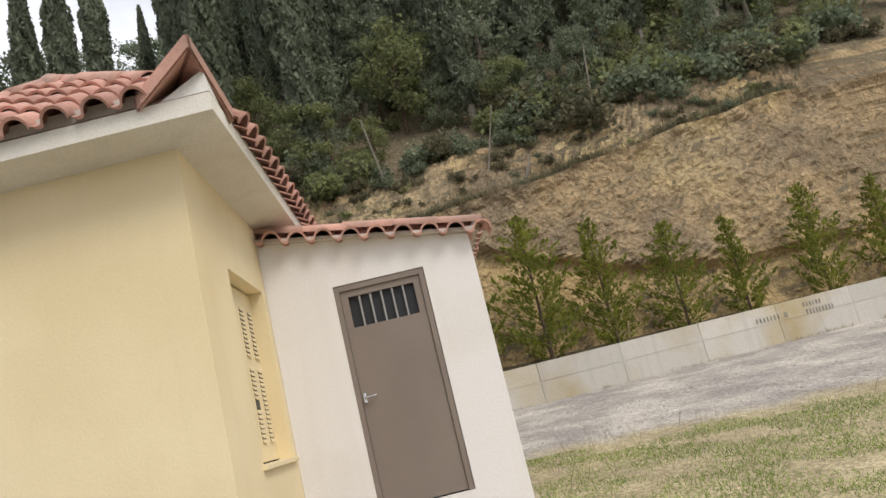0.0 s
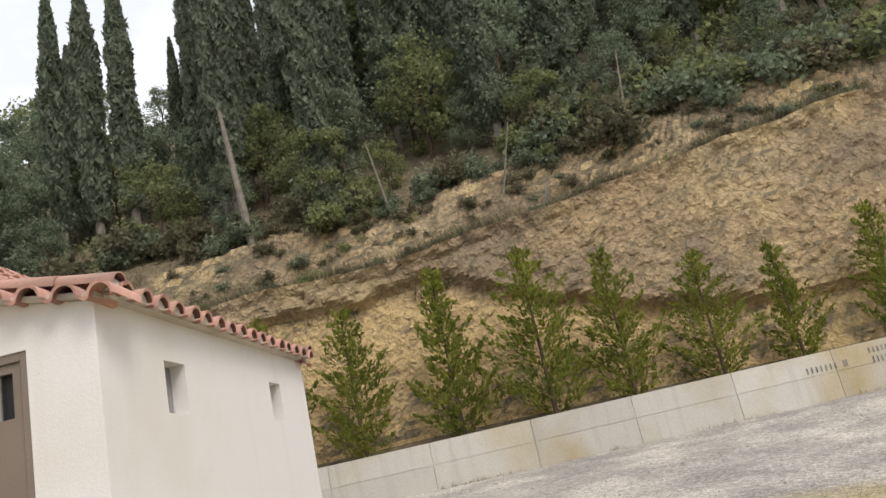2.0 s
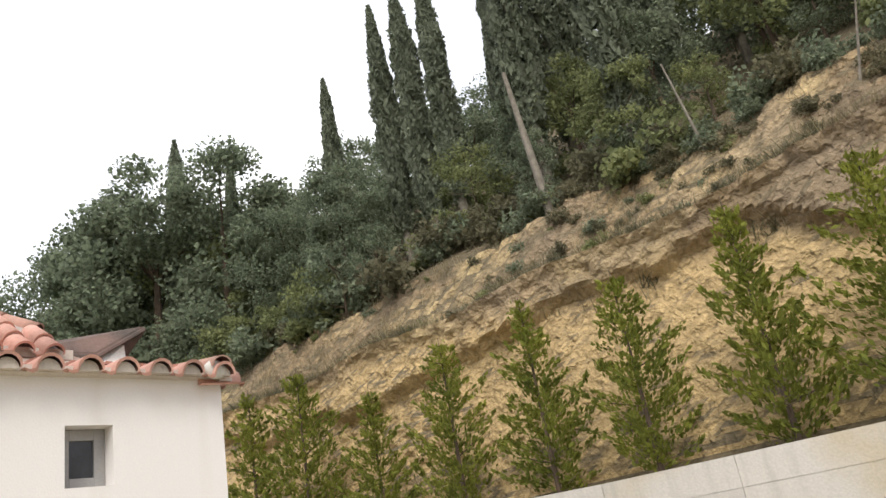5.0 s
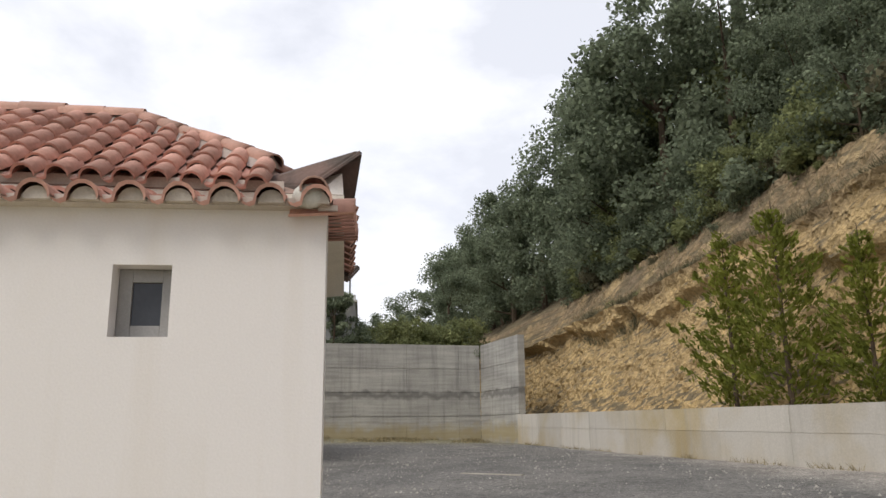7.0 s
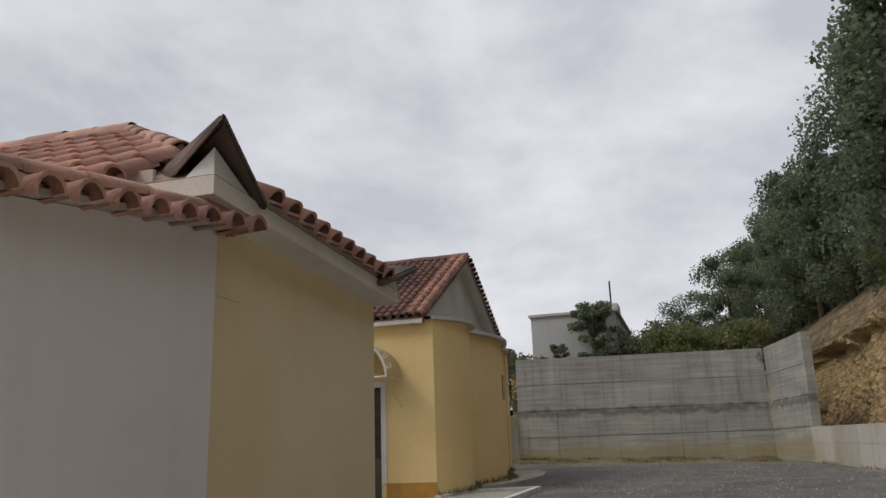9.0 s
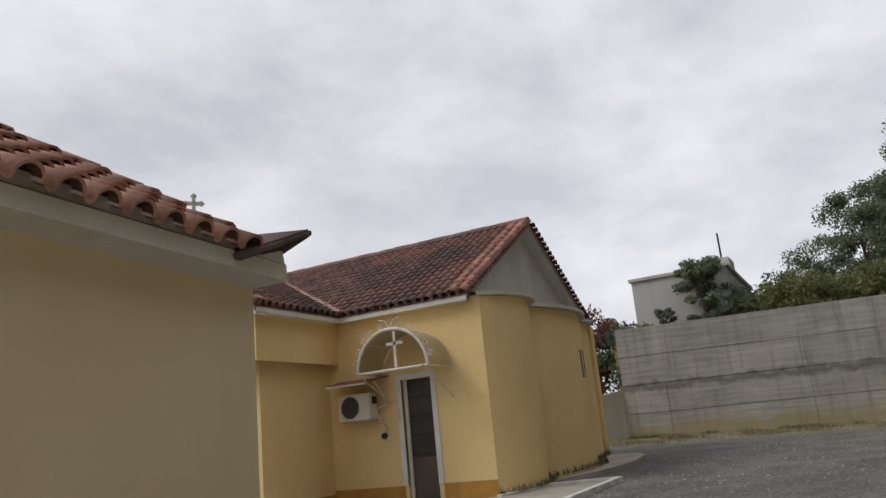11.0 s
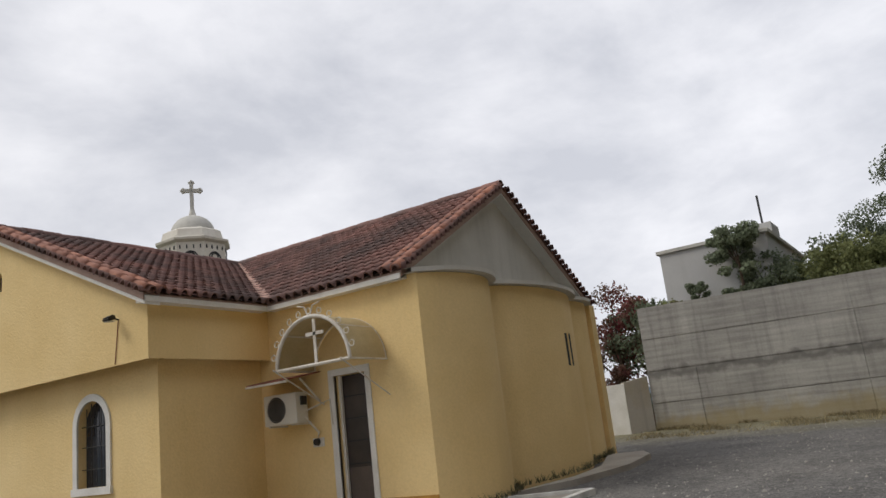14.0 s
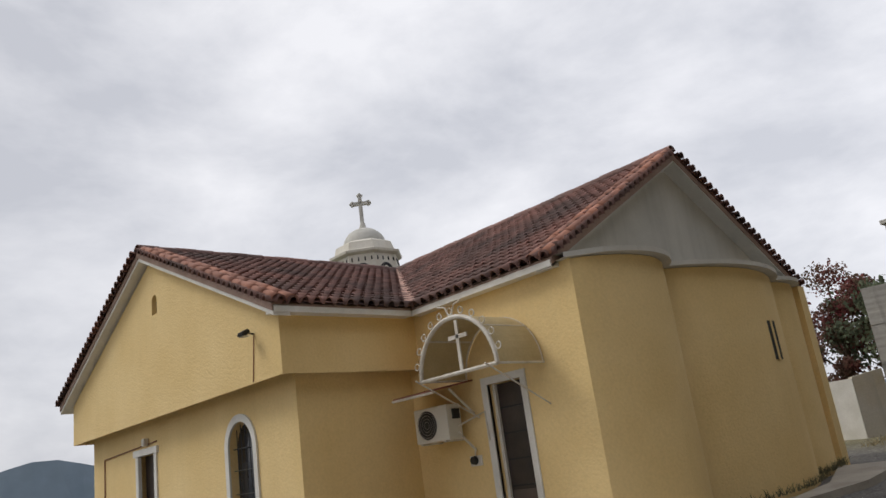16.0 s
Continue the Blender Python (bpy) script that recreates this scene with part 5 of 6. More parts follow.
def floodlight():
    t = thing("floodlight", (0, 0, 0), "small black floodlight on the church gable with hanging cable", "floodlight")
    x = TX
    bm = bmesh.new()
    rod(bm, (x + 0.002, -3.05, 4.72), (x + 0.14, -3.05, 4.74), 0.015)
    part("arm", bm, BLACK, t)
    bm = bmesh.new()
    prism(bm, [(x + 0.10, -3.15, 4.72), (x + 0.25, -3.15, 4.66), (x + 0.27, -3.15, 4.73), (x + 0.14, -3.15, 4.80)], (0, 0.2, 0))
    bmesh.ops.bevel(bm, geom=bm.edges[:], offset=0.02, segments=2, affect="EDGES")
    part("head", bm, BLACK, t)
    part("glass", boxes(((x + 0.12, -3.13, 4.672), (x + 0.235, -2.97, 4.684)), bevel=0.003), PLASTIC, t, "pale floodlight glass")
    bm = bmesh.new()
    tube(bm, [(x + 0.012, -3.05, 4.70), (x + 0.012, -3.10, 4.35), (x + 0.012, -3.16, 3.95)], 0.008, 5)
    part("cable", bm, RUST, t)


door_canopy()
air_conditioner()
rain_hood()
socket_box()
floodlight()


def bell_tower():
    cx, cy = -25.9, -17.8
    t = thing("bell_tower", (cx, cy, 0), "cream bell tower with a small pale dome and stone cross", "tower")
    bm = bmesh.new()
    def ring(r, z, n=8, s=0.39):
        return [bm.verts.new((r * math.cos(2 * math.pi * i / n + s), r * math.sin(2 * math.pi * i / n + s), z)) for i in range(n)]
    def skin(levels, n=8):
        rs = [ring(r, z, n) for r, z in levels]
        for a, b in zip(rs, rs[1:]):
            for i in range(n):
                j = (i + 1) % n
                bm.faces.new((a[i], a[j], b[j], b[i]))
        bm.faces.new(rs[-1])
    skin([(1.46, 0.2), (1.46, 11.35)])
    part("shaft", bm, SOFFIT, t)
    bm = bmesh.new()
    skin([(1.42, 11.25), (1.62, 11.36), (1.64, 11.46), (1.40, 11.54), (1.30, 11.90), (1.12, 12.0), (0.98, 12.02)])
    part("cornice", bm, SOFFIT, t, "pale moulded cornice")
    bm = bmesh.new()
    skin([(0.95 * math.cos(a), 11.95 + 0.85 * math.sin(a)) for a in (0.15 * i for i in range(10))], 20)
    part("dome", bm, GABLE, t, "pale grey dome", True)
    bm = boxes(((-0.085, -0.07, 13.0), (0.085, 0.07, 14.36)), ((-0.34, -0.07, 13.90), (0.34, 0.07, 14.07)), bevel=0.02)
    rod(bm, (0, 0, 12.7), (0, 0, 13.1), 0.2, 0.09, 10)
    for dx, dz in ((-0.36, 13.985), (0.36, 13.985), (0, 14.36)):
        for ox, oz in ((0, 0.06), (-0.07, 0), (0.07, 0)):
            ex, ez = (ox, oz) if dx == 0 else (oz * (1 if dx > 0 else -1), ox)
            bmesh.ops.create_icosphere(bm, subdivisions=1, radius=0.085, matrix=Matrix.Translation((dx + ex, 0, dz + ez)))
    bmesh.ops.rotate(bm, verts=bm.verts, cent=(0, 0, 0), matrix=Matrix.Rotation(radians(-40), 3, "Z"))
    part("cross", bm, GABLE, t, "weathered stone cross")
    for i in range(8):
        a = 2 * math.pi * (i + 0.5) / 8 + 0.39
        bm = bmesh.new()
        for w, z in ((0.30, 10.55), (0.17, 10.62)):
            tube(bm, [(1.355, -w * math.cos(math.pi * k / 10), z + w * math.sin(math.pi * k / 10)) for k in range(11)], 0.035, 5)
        for k in (-0.42, -0.14, 0.14, 0.42):
            rod(bm, (1.355, k, 10.98), (1.355, k, 11.14), 0.035, 0.03, 5)
        rod(bm, (1.355, -0.3, 10.55), (1.355, 0.3, 10.55), 0.03, 0.03, 5)
        bmesh.ops.rotate(bm, verts=bm.verts, cent=(0, 0, 0), matrix=Matrix.Rotation(a, 3, "Z"))
        part("arch_ornament", bm, DARK, t, "dark ironwork arch on the drum")


bell_tower()


# ---- apron and painted kerb round the apse ----
def apron():
    t = thing("apron", (0, 0, 0), "pale concrete apron with a white painted kerb round the church", "pavement", kind="structure")
    def slab(name, pts, material, thick, lift):
        bm = bmesh.new()
        prism(bm, [(x, y, lay(x, y) + lift) for x, y in pts], (0, 0, -thick))
        return part(name, bm, material, t)
    slab("slab", [(-16.4, 1.9), (-18.2, 2.35), (-19.6, 2.3), (-22.0, 1.5), (-22.2, 2.3), (-21.4, 2.75), (-19.5, 2.95), (-17.6, 2.6)], APRON, 0.3, 0.12)
    slab("path", [(-12.5, -2.5), (-14.88, -2.5), (-14.88, 1.40), (-16.1, 2.1), (-16.25, 3.35), (-13.9, 3.25), (-9.0, 3.18), (-9.0, -2.5)], APRON, 0.3, 0.05)
    bm = bmesh.new()
    for (ax, ay), (bx, by) in (((-14.70, 1.50), (-16.1, 2.0)), ((-16.1, 2.0), (-16.35, 3.45)), ((-16.35, 3.45), (-13.9, 3.32)), ((-13.9, 3.32), (-9.0, 3.25))):
        d = Vector((bx - ax, by - ay, 0)).normalized()
        n = Vector((-d.y, d.x, 0)) * 0.07
        p = [Vector((ax, ay, 0)) - n, Vector((bx, by, 0)) - n, Vector((bx, by, 0)) + n, Vector((ax, ay, 0)) + n]
        prism(bm, [(q.x, q.y, lay(q.x, q.y) + 0.10) for q in p], (0, 0, -0.3))
    part("kerb", bm, KERB, t, "white painted kerb")


apron()


def parking_line():
    """A worn white stripe on the tarmac."""
    bm = bmesh.new()
    a, b = Vector((-11.8, 6.6, 0)), Vector((-10.75, 7.65, 0))
    n = Vector((0.035, -0.035, 0))
    prism(bm, [(q.x, q.y, lay(q.x, q.y) + 0.022) for q in (a - n, b - n, b + n, a + n)], (0, 0, -0.02))
    tagged(new("painted_line", mesh_of("painted_line", bm, APRON)), "worn pale painted stripe on the tarmac", "road marking", kind="structure")


parking_line()


# ---- beyond the yard ----
def far_things():
    t = thing("white_house", (0, 0, 0), "plain white flat-roofed house above the concrete wall", "house")
    part("wall", boxes(((-41, 0.3, 1.0), (-33.0, 4.2, 7.85))), FAR_WHITE, t)
    part("roof_edge", boxes(((-41.1, 0.2, 7.85), (-32.9, 4.3, 7.98)), bevel=0.01), GABLE, t, "grey roof edge")
    bm = boxes(((-36, 3.2, 7.98), (-34.5, 4.2, 8.5)))
    part("stair_head", bm, FAR_WHITE, t)
    bm = bmesh.new()
    rod(bm, (-34.6, 3.9, 8.5), (-34.6, 3.9, 9.6), 0.04)
    part("mast", bm, BLACK, t)
    f = thing("boundary_wall", (0, 0, 0), "low white boundary wall with an unpainted concrete bay", "wall", kind="structure")
    part("bay", boxes(((-29.2, -6.0, 0.6), (-28.95, -0.45, 3.1))), TRIM, f, "white painted bay")
    bm = bmesh.new()
    prism(bm, [(-28.97, -0.43, 0.6), (-29.7, 0.13, 0.6), (-29.7, 0.13, 3.28), (-28.97, -0.43, 3.14)], (-0.12, -0.16, 0))
    part("bay", bm, CONCRETE_LOW, f, "bare concrete bay")
    h = thing("far_house", (-118, -22, -0.8), "distant white house with a red tiled roof", "house")
    part("wall", boxes(((-5, -4, 0), (5, 4, 5.5))), FAR_WHITE, h)
    bm = bmesh.new()
    prism(bm, [(-5.5, -4.4, 5.5), (5.5, -4.4, 5.5), (0, -4.4, 7.6)], (0, 8.8, 0))
    part("roof", bm, ROOF_RED, h)
    for y in (-2.6, 0, 2.6):
        part("window", boxes(((5.0, y - 0.5, 2.6), (5.04, y + 0.5, 4.0))), DARK, h)


far_things()

mv, mf = [], []
for i in range(121):
    a = radians(-175 + i * 1.5)
    d = 2600
    top = 40 + 95 * max(0, noise.noise((i * 0.11, 0.3, 5.0)) + 0.45) + 22 * noise.noise((i * 0.45, 2.2, 1.0))
    peak = 90 * math.exp(-((math.degrees(a) + 104.5) / 4.5) ** 2)
    mv += [(d * math.cos(a), d * math.sin(a), -40), (d * math.cos(a) * 1.06, d * math.sin(a) * 1.06, max(60, 58 + top * 0.5 + peak)), (d * 1.4 * math.cos(a), d * 1.4 * math.sin(a), -40)]
for i in range(120):
    for k in range(2):
        mf.append((3 * i + k, 3 * i + 3 + k, 3 * i + 4 + k, 3 * i + 1 + k))
# the haze over this ring is only its material colour
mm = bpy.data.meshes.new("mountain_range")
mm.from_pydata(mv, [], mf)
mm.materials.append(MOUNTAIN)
tagged(new("mountain_range", mm), "mountains beyond the plain, haze painted into their blue-grey", "mountains", kind="structure")


# ---- plants ----
def leaf_mesh(name, centres, size, material, rng, tall=1.0, lean=None, two=False):
    """Many small four-sided leaves at the centres, each turned its own way."""
    n = len(centres)
    c = np.asarray(centres, float)
    a = rng.normal(size=(n, 3))
    if lean is not None:
        a = a * 0.45 + lean
    a /= np.linalg.norm(a, axis=1)[:, None] + 1e-9
    b = np.cross(a, rng.normal(size=(n, 3)))
    b /= np.linalg.norm(b, axis=1)[:, None] + 1e-9
    s = size * rng.uniform(0.55, 1.35, size=(n, 1))
    v = np.stack([c - a * s * tall, c + b * s * 0.5, c + a * s * tall, c - b * s * 0.5], 1).reshape(-1, 3)
    me = bpy.data.meshes.new(name)
    me.vertices.add(len(v))
    me.vertices.foreach_set("co", v.ravel())
    me.loops.add(4 * n)
    me.loops.foreach_set("vertex_index", np.arange(4 * n))
    me.polygons.add(n)
    me.polygons.foreach_set("loop_start", np.arange(0, 4 * n, 4))
    me.update(calc_edges=True)
    me.validate()
    me.materials.append(material)
    return me


def crown_part(name, me, parent, label=""):
    ob = new(name, me)
    ob.parent = parent
    if label:
        tagged(ob, label=label)
    return ob


def limb_meshes(name, rods, material, parent, sides=5):
    for p, q, r0, r1 in rods:
        bm = bmesh.new()
        rod(bm, p, q, r0, r1, sides)
        part(name, bm, material, parent)


def sapling(seed, height, radius):
    """A young cypress: a thin stem and upswept feathery branches."""
    rng = np.random.default_rng(seed)
    t = thing("young_cypress", (0, 0, 0), "young feathery yellow-green cypress planted behind the retaining wall", "tree", "row of young cypresses")
    bm = bmesh.new()
    rod(bm, (0, 0, -0.2), (0, 0, height * 0.97), 0.065, 0.008, 7)
    part("trunk", bm, BARK, t)
    pts, dirs, limbs = [], [], []
    for i in range(66):
        f = (i + rng.uniform(0, 1)) / 66
        f = 0.03 + 0.95 * f ** 1.1
        z0 = height * f * 0.93
        reach = radius * (0.07 + 1.0 * (1 - f) ** 0.9) * rng.uniform(0.45, 1.2) * (0.55 + 0.45 * min(1, f / 0.2))
        a = i * 2.399 + rng.uniform(-0.5, 0.5)
        out = np.array([math.cos(a), math.sin(a), 0])
        start = np.array([0, 0, z0])
        end = start + out * reach + np.array([0, 0, reach * rng.uniform(0.2, 0.6)])
        if i % 12 == 0:
            limbs.append((start, start * 0.25 + end * 0.75, 0.016, 0.005))
        m = int(18 + 80 * reach / radius)
        q = rng.uniform(0.1, 1.0, m)[:, None] ** 0.8
        fat = 0.016 + 0.05 * radius * np.sin(np.pi * np.clip(q, 0, 0.95)) ** 1.2
        bend = np.array([0, 0, 1.0]) * (q ** 2) * reach * 0.22
        pts.append(start + (end - start) * q + bend + rng.normal(size=(m, 3)) * fat * np.array([1, 1, 0.7]))
        d = (end - start) / np.linalg.norm(end - start)
        dirs.append(np.repeat((d * 0.9 + np.array([0, 0, 0.55]))[None], m, 0))
    limb_meshes("limb", limbs, BARK, t, 4)
    crown_part("crown", leaf_mesh("crown", np.concatenate(pts), 0.062, SAPLING, rng, 1.15, np.concatenate(dirs)), t)
    return t


def broad_tree(seed, height, radius, material, name="holm_oak", label="dark evergreen oak on the wooded slope", leaves=4000, size=0.13, stem=BARK, low=0.15):
    rng = np.random.default_rng(seed)
    t = thing(name, (0, 0, 0), label, "tree", "hillside trees")
    bm = bmesh.new()
    rod(bm, (0, 0, -0.6), (0.1, 0.05, height * 0.6), 0.14 * height / 6, 0.06 * height / 6, 7)
    part("trunk", bm, stem, t)
    pts, limbs = [], []
    nb = 34
    for i in range(nb):
        a, z = rng.uniform(0, 2 * math.pi), rng.uniform(low, 0.93)
        rr = radius * math.sqrt(max(0.08, 1 - ((z - 0.42) / 0.6) ** 2)) * rng.uniform(0.3, 0.95)
        c = np.array([rr * math.cos(a), rr * math.sin(a), height * z])
        if i % 6 == 0:
            limbs.append(((0.08, 0.04, height * min(0.5, z * 0.7)), c, 0.045 * height / 6, 0.012))
        k = rng.normal(size=(leaves // nb, 3))
        k /= np.linalg.norm(k, axis=1)[:, None]
        b = radius * rng.uniform(0.2, 0.42)
        pts.append(c + k * b * rng.uniform(0.3, 1.1, size=(len(k), 1)) * np.array([1, 1, 0.75]))
    limb_meshes("limb", limbs, stem, t)
    crown_part("crown", leaf_mesh("crown", np.concatenate(pts), size, material, rng, 0.75), t)
    return t


def tall_cypress(seed, height, radius, name="cypress", bare=0.1):
    rng = np.random.default_rng(seed)
    t = thing(name, (0, 0, 0), "tall dark columnar cypress on the wooded slope", "tree", "hillside cypresses")
    bm = bmesh.new()
    rod(bm, (0, 0, -0.6), (0, 0, height * 0.9), 0.16, 0.02, 7)
    part("trunk", bm, BARK_PALE, t)
    n = 7500
    z = rng.uniform(bare, 1.0, n)
    env = radius * np.clip(np.sin(np.pi * np.clip((z - bare) / (1 - bare) * 0.86 + 0.14, 0, 1)), 0, 1) ** 0.7
    a = rng.uniform(0, 2 * np.pi, n)
    lump = 0.75 + 0.25 * np.sin(a * 3 + z * 19) * np.sin(z * 31 + a)
    r = env * lump * np.sqrt(rng.uniform(0.25, 1.1, n))
    c = np.stack([r * np.cos(a), r * np.sin(a), z * height], 1)
    crown_part("crown", leaf_mesh("crown", c, 0.105, CYPRESS, rng, 1.3, np.array([0, 0, 0.9])), t)
    return t


def bush(seed, radius, material, name, label, leaves=700, size=0.10, tall=0.75):
    rng = np.random.default_rng(seed)
    t = thing(name, (0, 0, 0), label, "bush", "hillside bushes")
    pts = []
    for i in range(9):
        a, rr = rng.uniform(0, 2 * math.pi), radius * rng.uniform(0, 0.75)
        c = np.array([rr * math.cos(a), rr * math.sin(a), radius * rng.uniform(0.2, 0.75) * tall / 0.75])
        k = rng.normal(size=(leaves // 9, 3))
        k /= np.linalg.norm(k, axis=1)[:, None]
        pts.append(c + k * radius * rng.uniform(0.25, 0.5) * rng.uniform(0.4, 1.1, size=(len(k), 1)))
    bm = bmesh.new()
    rod(bm, (0, 0, -0.3), (radius * 0.15, 0, radius * 0.6), 0.025, 0.008, 5)
    part("stem", bm, BARK, t)
    crown_part("crown", leaf_mesh("crown", np.concatenate(pts), size, material, rng, 0.75), t)
    return t


def plant(protos, spots):
    """Set the first specimens themselves, then copies of them."""
    used = set()
    for k, x, y, z, s, turn in spots:
        p = protos[k % len(protos)]
        m = Matrix.Translation((x, y, z)) @ Matrix.Rotation(turn, 4, "Z")
        if id(p) not in used:
            used.add(id(p))
            ob = p
            ob.matrix_basis = m
        else:
            ob = copy_thing(p, m)
        ob.scale = (s * (0.9 + 0.2 * ((k * 7) % 5) / 5), s, s)
    for p in protos:
        if id(p) not in used:
            for o in (*p.children_recursive, p):
                bpy.data.objects.remove(o)


def on_hill(x, d):
    return edge_y(x) + d, hill_height(x, d)


# the planted row: place along the wall and height of each
ROW = [(-13.1, 4.8), (-11.1, 4.9), (-8.65, 3.7), (-6.3, 4.25), (-4.0, 4.5), (-1.8, 4.35), (0.70, 4.95), (3.05, 4.95), (5.1, 4.4), (7.4, 3.85), (9.45, 3.6), (12.2, 4.1), (14.7, 3.9)]
saplings = [sapling(11, 4.5, 1.6), sapling(12, 4.5, 1.75), sapling(13, 4.5, 1.45), sapling(14, 4.5, 1.65)]
plant(saplings, [(i, x, edge_y(x) + 0.95, 1.85, h / 4.5, i * 1.7) for i, (x, h) in enumerate(ROW)])

R = random.Random(21)
oaks = [broad_tree(31, 6.0, 2.1, OAK), broad_tree(32, 6.5, 2.4, OAK, leaves=4600), broad_tree(33, 5.5, 2.2, OAK_LIGHT, label="lighter green broadleaf tree on the wooded slope")]
spots = []
k = 0
for d0, step, lo, hi in ((6.6, 2.6, -34, 22), (8.6, 2.8, -40, 26), (12.0, 3.2, -48, 32), (17.5, 4.0, -60, 40), (25.0, 5.0, -75, 50), (35.0, 6.5, -90, 60)):
    x = lo
    while x < hi:
        d = d0 + R.uniform(-0.9, 1.3)
        y, z = on_hill(x, d)
        spots.append((R.choice((0, 1, 2, 1, 2)), x, y, z, R.uniform(0.75, 1.2) * (0.62 if d0 < 7 else 1.0 if d0 < 16 or x < -9 else 1.55) * (0.8 if x > -23 else 1.15), R.uniform(0, 6)))
        x += step * R.uniform(0.75, 1.3)
plant(oaks, spots)
cyp = [tall_cypress(41, 10.0, 0.62), tall_cypress(42, 11.0, 0.72, bare=0.2)]
spots = []
for i in range(70):
    x, d = R.uniform(-7, 17), R.uniform(6.5, 22)
    y, z = on_hill(x, d)
    spots.append((i, x, y, z, R.uniform(0.95, 1.35), R.uniform(0, 6)))
for x, d, s in ((-27.0, 8.5, 1.25), (-23.5, 9.0, 0.95), (-16.7, 9.0, 1.0), (-13.5, 9.0, 1.2), (-12.1, 9.0, 1.2), (-10.7, 9.0, 1.15), (-7.7, 9.0, 1.2), (-7.0, 8.4, 1.1), (-6.5, 10.0, 1.15), (-14.5, 12.0, 0.9), (-9.4, 11.0, 0.8)):
    y, z = on_hill(x, d)
    spots.append((0, x, y, z, s, R.uniform(0, 6)))
plant(cyp, spots)
bushes = [bush(51, 0.8, OAK_LIGHT, "shrub", "green shrub on the bank"), bush(52, 0.9, SCRUB, "shrub", "dry olive-brown shrub on the bank"), bush(53, 0.9, OAK, "shrub", "dark green shrub on the bank")]
spots = []
for i in range(90):
    x = R.uniform(-30, 15)
    d = R.uniform(5.0, 6.8)
    y, z = on_hill(x, d)
    spots.append((i, x, y, z - 0.1, R.uniform(0.6, 1.5), R.uniform(0, 6)))
for i in range(110):
    x = R.uniform(-8, 15)
    d = R.uniform(3.3, 5.6)
    y, z = on_hill(x, d)
    spots.append((1 + (i % 3 == 0), x, y, z - 0.06, R.uniform(0.22, 0.5) * (1 + 0.9 * max(0.0, d - 4.3)), R.uniform(0, 6)))
for i in range(75):
    x = R.uniform(-26, 15)
    d = R.choice((R.uniform(3.0, 3.9), R.uniform(3.6, 5.0)) if x > -8 else (R.uniform(3.0, 3.5), R.uniform(4.7, 5.2)))
    y, z = on_hill(x, d)
    spots.append((i, x, y, z - 0.05, R.uniform(0.18, 0.5), R.uniform(0, 6)))
for i in range(60):
    x = R.uniform(4, 20)
    d = R.uniform(4.6, 8.0)
    y, z = on_hill(x, d)
    spots.append((i, x, y, z - 0.1, R.uniform(0.8, 1.7), R.uniform(0, 6)))
for i in range(26):
    x = -30.5 - R.uniform(0.6, 3.5)
    y = R.uniform(0.6, 10)
    spots.append((i * 2, x, y, 5.0, R.uniform(0.5, 1.0), R.uniform(0, 6)))
plant(bushes, spots)

# ground behind the tall wall
bm = boxes(((-46, -0.5, 0.5), (-31.7, 9.5, 5.25)))
part("upper_terrace", bm, CLIFF, thing("upper_terrace", (0, 0, 0), "earth terrace behind the concrete wall", "terrace", kind="structure"))

big = [broad_tree(61, 8.5, 3.0, OAK, label="large dark evergreen oak overhanging the bank", leaves=15000, size=0.12, low=0.03)]
spots = [(0, -42, 7.6, 5.2, 0.6, 0.3), (0, -38, 9.4, 5.4, 0.7, 4.4), (0, -47, 5.8, 5.2, 0.5, 2.7)]
for i in range(15):
    x = -15.0 - 3.5 * i + R.uniform(-0.6, 0.6)
    y, z = on_hill(x, (6.9 if x > -24 else 6.2) + R.uniform(-0.5, 1.0))
    spots.append((0, x, y, z - 0.5, R.uniform(1.1, 1.45) * (0.62 if x > -20 else 1.0 if x > -37 else 0.86), R.uniform(0, 6)))
plant(big, spots)
low_trees = [broad_tree(62, 3.6, 1.05, OAK, "garden_tree", "dark rounded tree beside the white house", 6500, 0.10, low=0.03)]
plant(low_trees, [(0, -32.4, 3.2, 5.0, 0.98, 0), (0, -32.4, 1.6, 5.0, 0.44, 3)])
edge_trees = [broad_tree(65, 3.4, 1.7, OAK, "holm_oak", "low dense evergreen oak at the edge of the bank", 3200, 0.12, low=0.0), broad_tree(66, 3.0, 1.6, OAK_LIGHT, "holm_oak", "low lighter green oak at the edge of the bank", 2800, 0.12, low=0.0)]
spots = []
for i in range(17):
    x = -33.5 + 1.25 * i
    y, z = on_hill(x, R.uniform(5.1, 5.7))
    spots.append((i, x, y, z - 0.25, R.uniform(0.5, 0.85), i * 1.3))
for i in range(30):
    spots.append((i, R.uniform(-35.5, -32.6), 3.9 + 0.2 * i, 4.9, R.uniform(0.42, 0.8), i * 2.1))
plant(edge_trees, spots)
red = [broad_tree(63, 5.6, 1.7, RED_LEAF, "oleander", "dark bush with red flowers behind the boundary wall", 22000, 0.075, low=0.04)]
plant(red, [(0, -32.2, -1.6, 1.0, 1.08, 0)])
dark_hedge = [broad_tree(64, 5.6, 1.9, OAK, "garden_tree", "dark evergreen behind the boundary wall", 7000, 0.12, low=0.03)]
plant(dark_hedge, [(0, -32.8, -0.5, 1.0, 0.95, 1)])


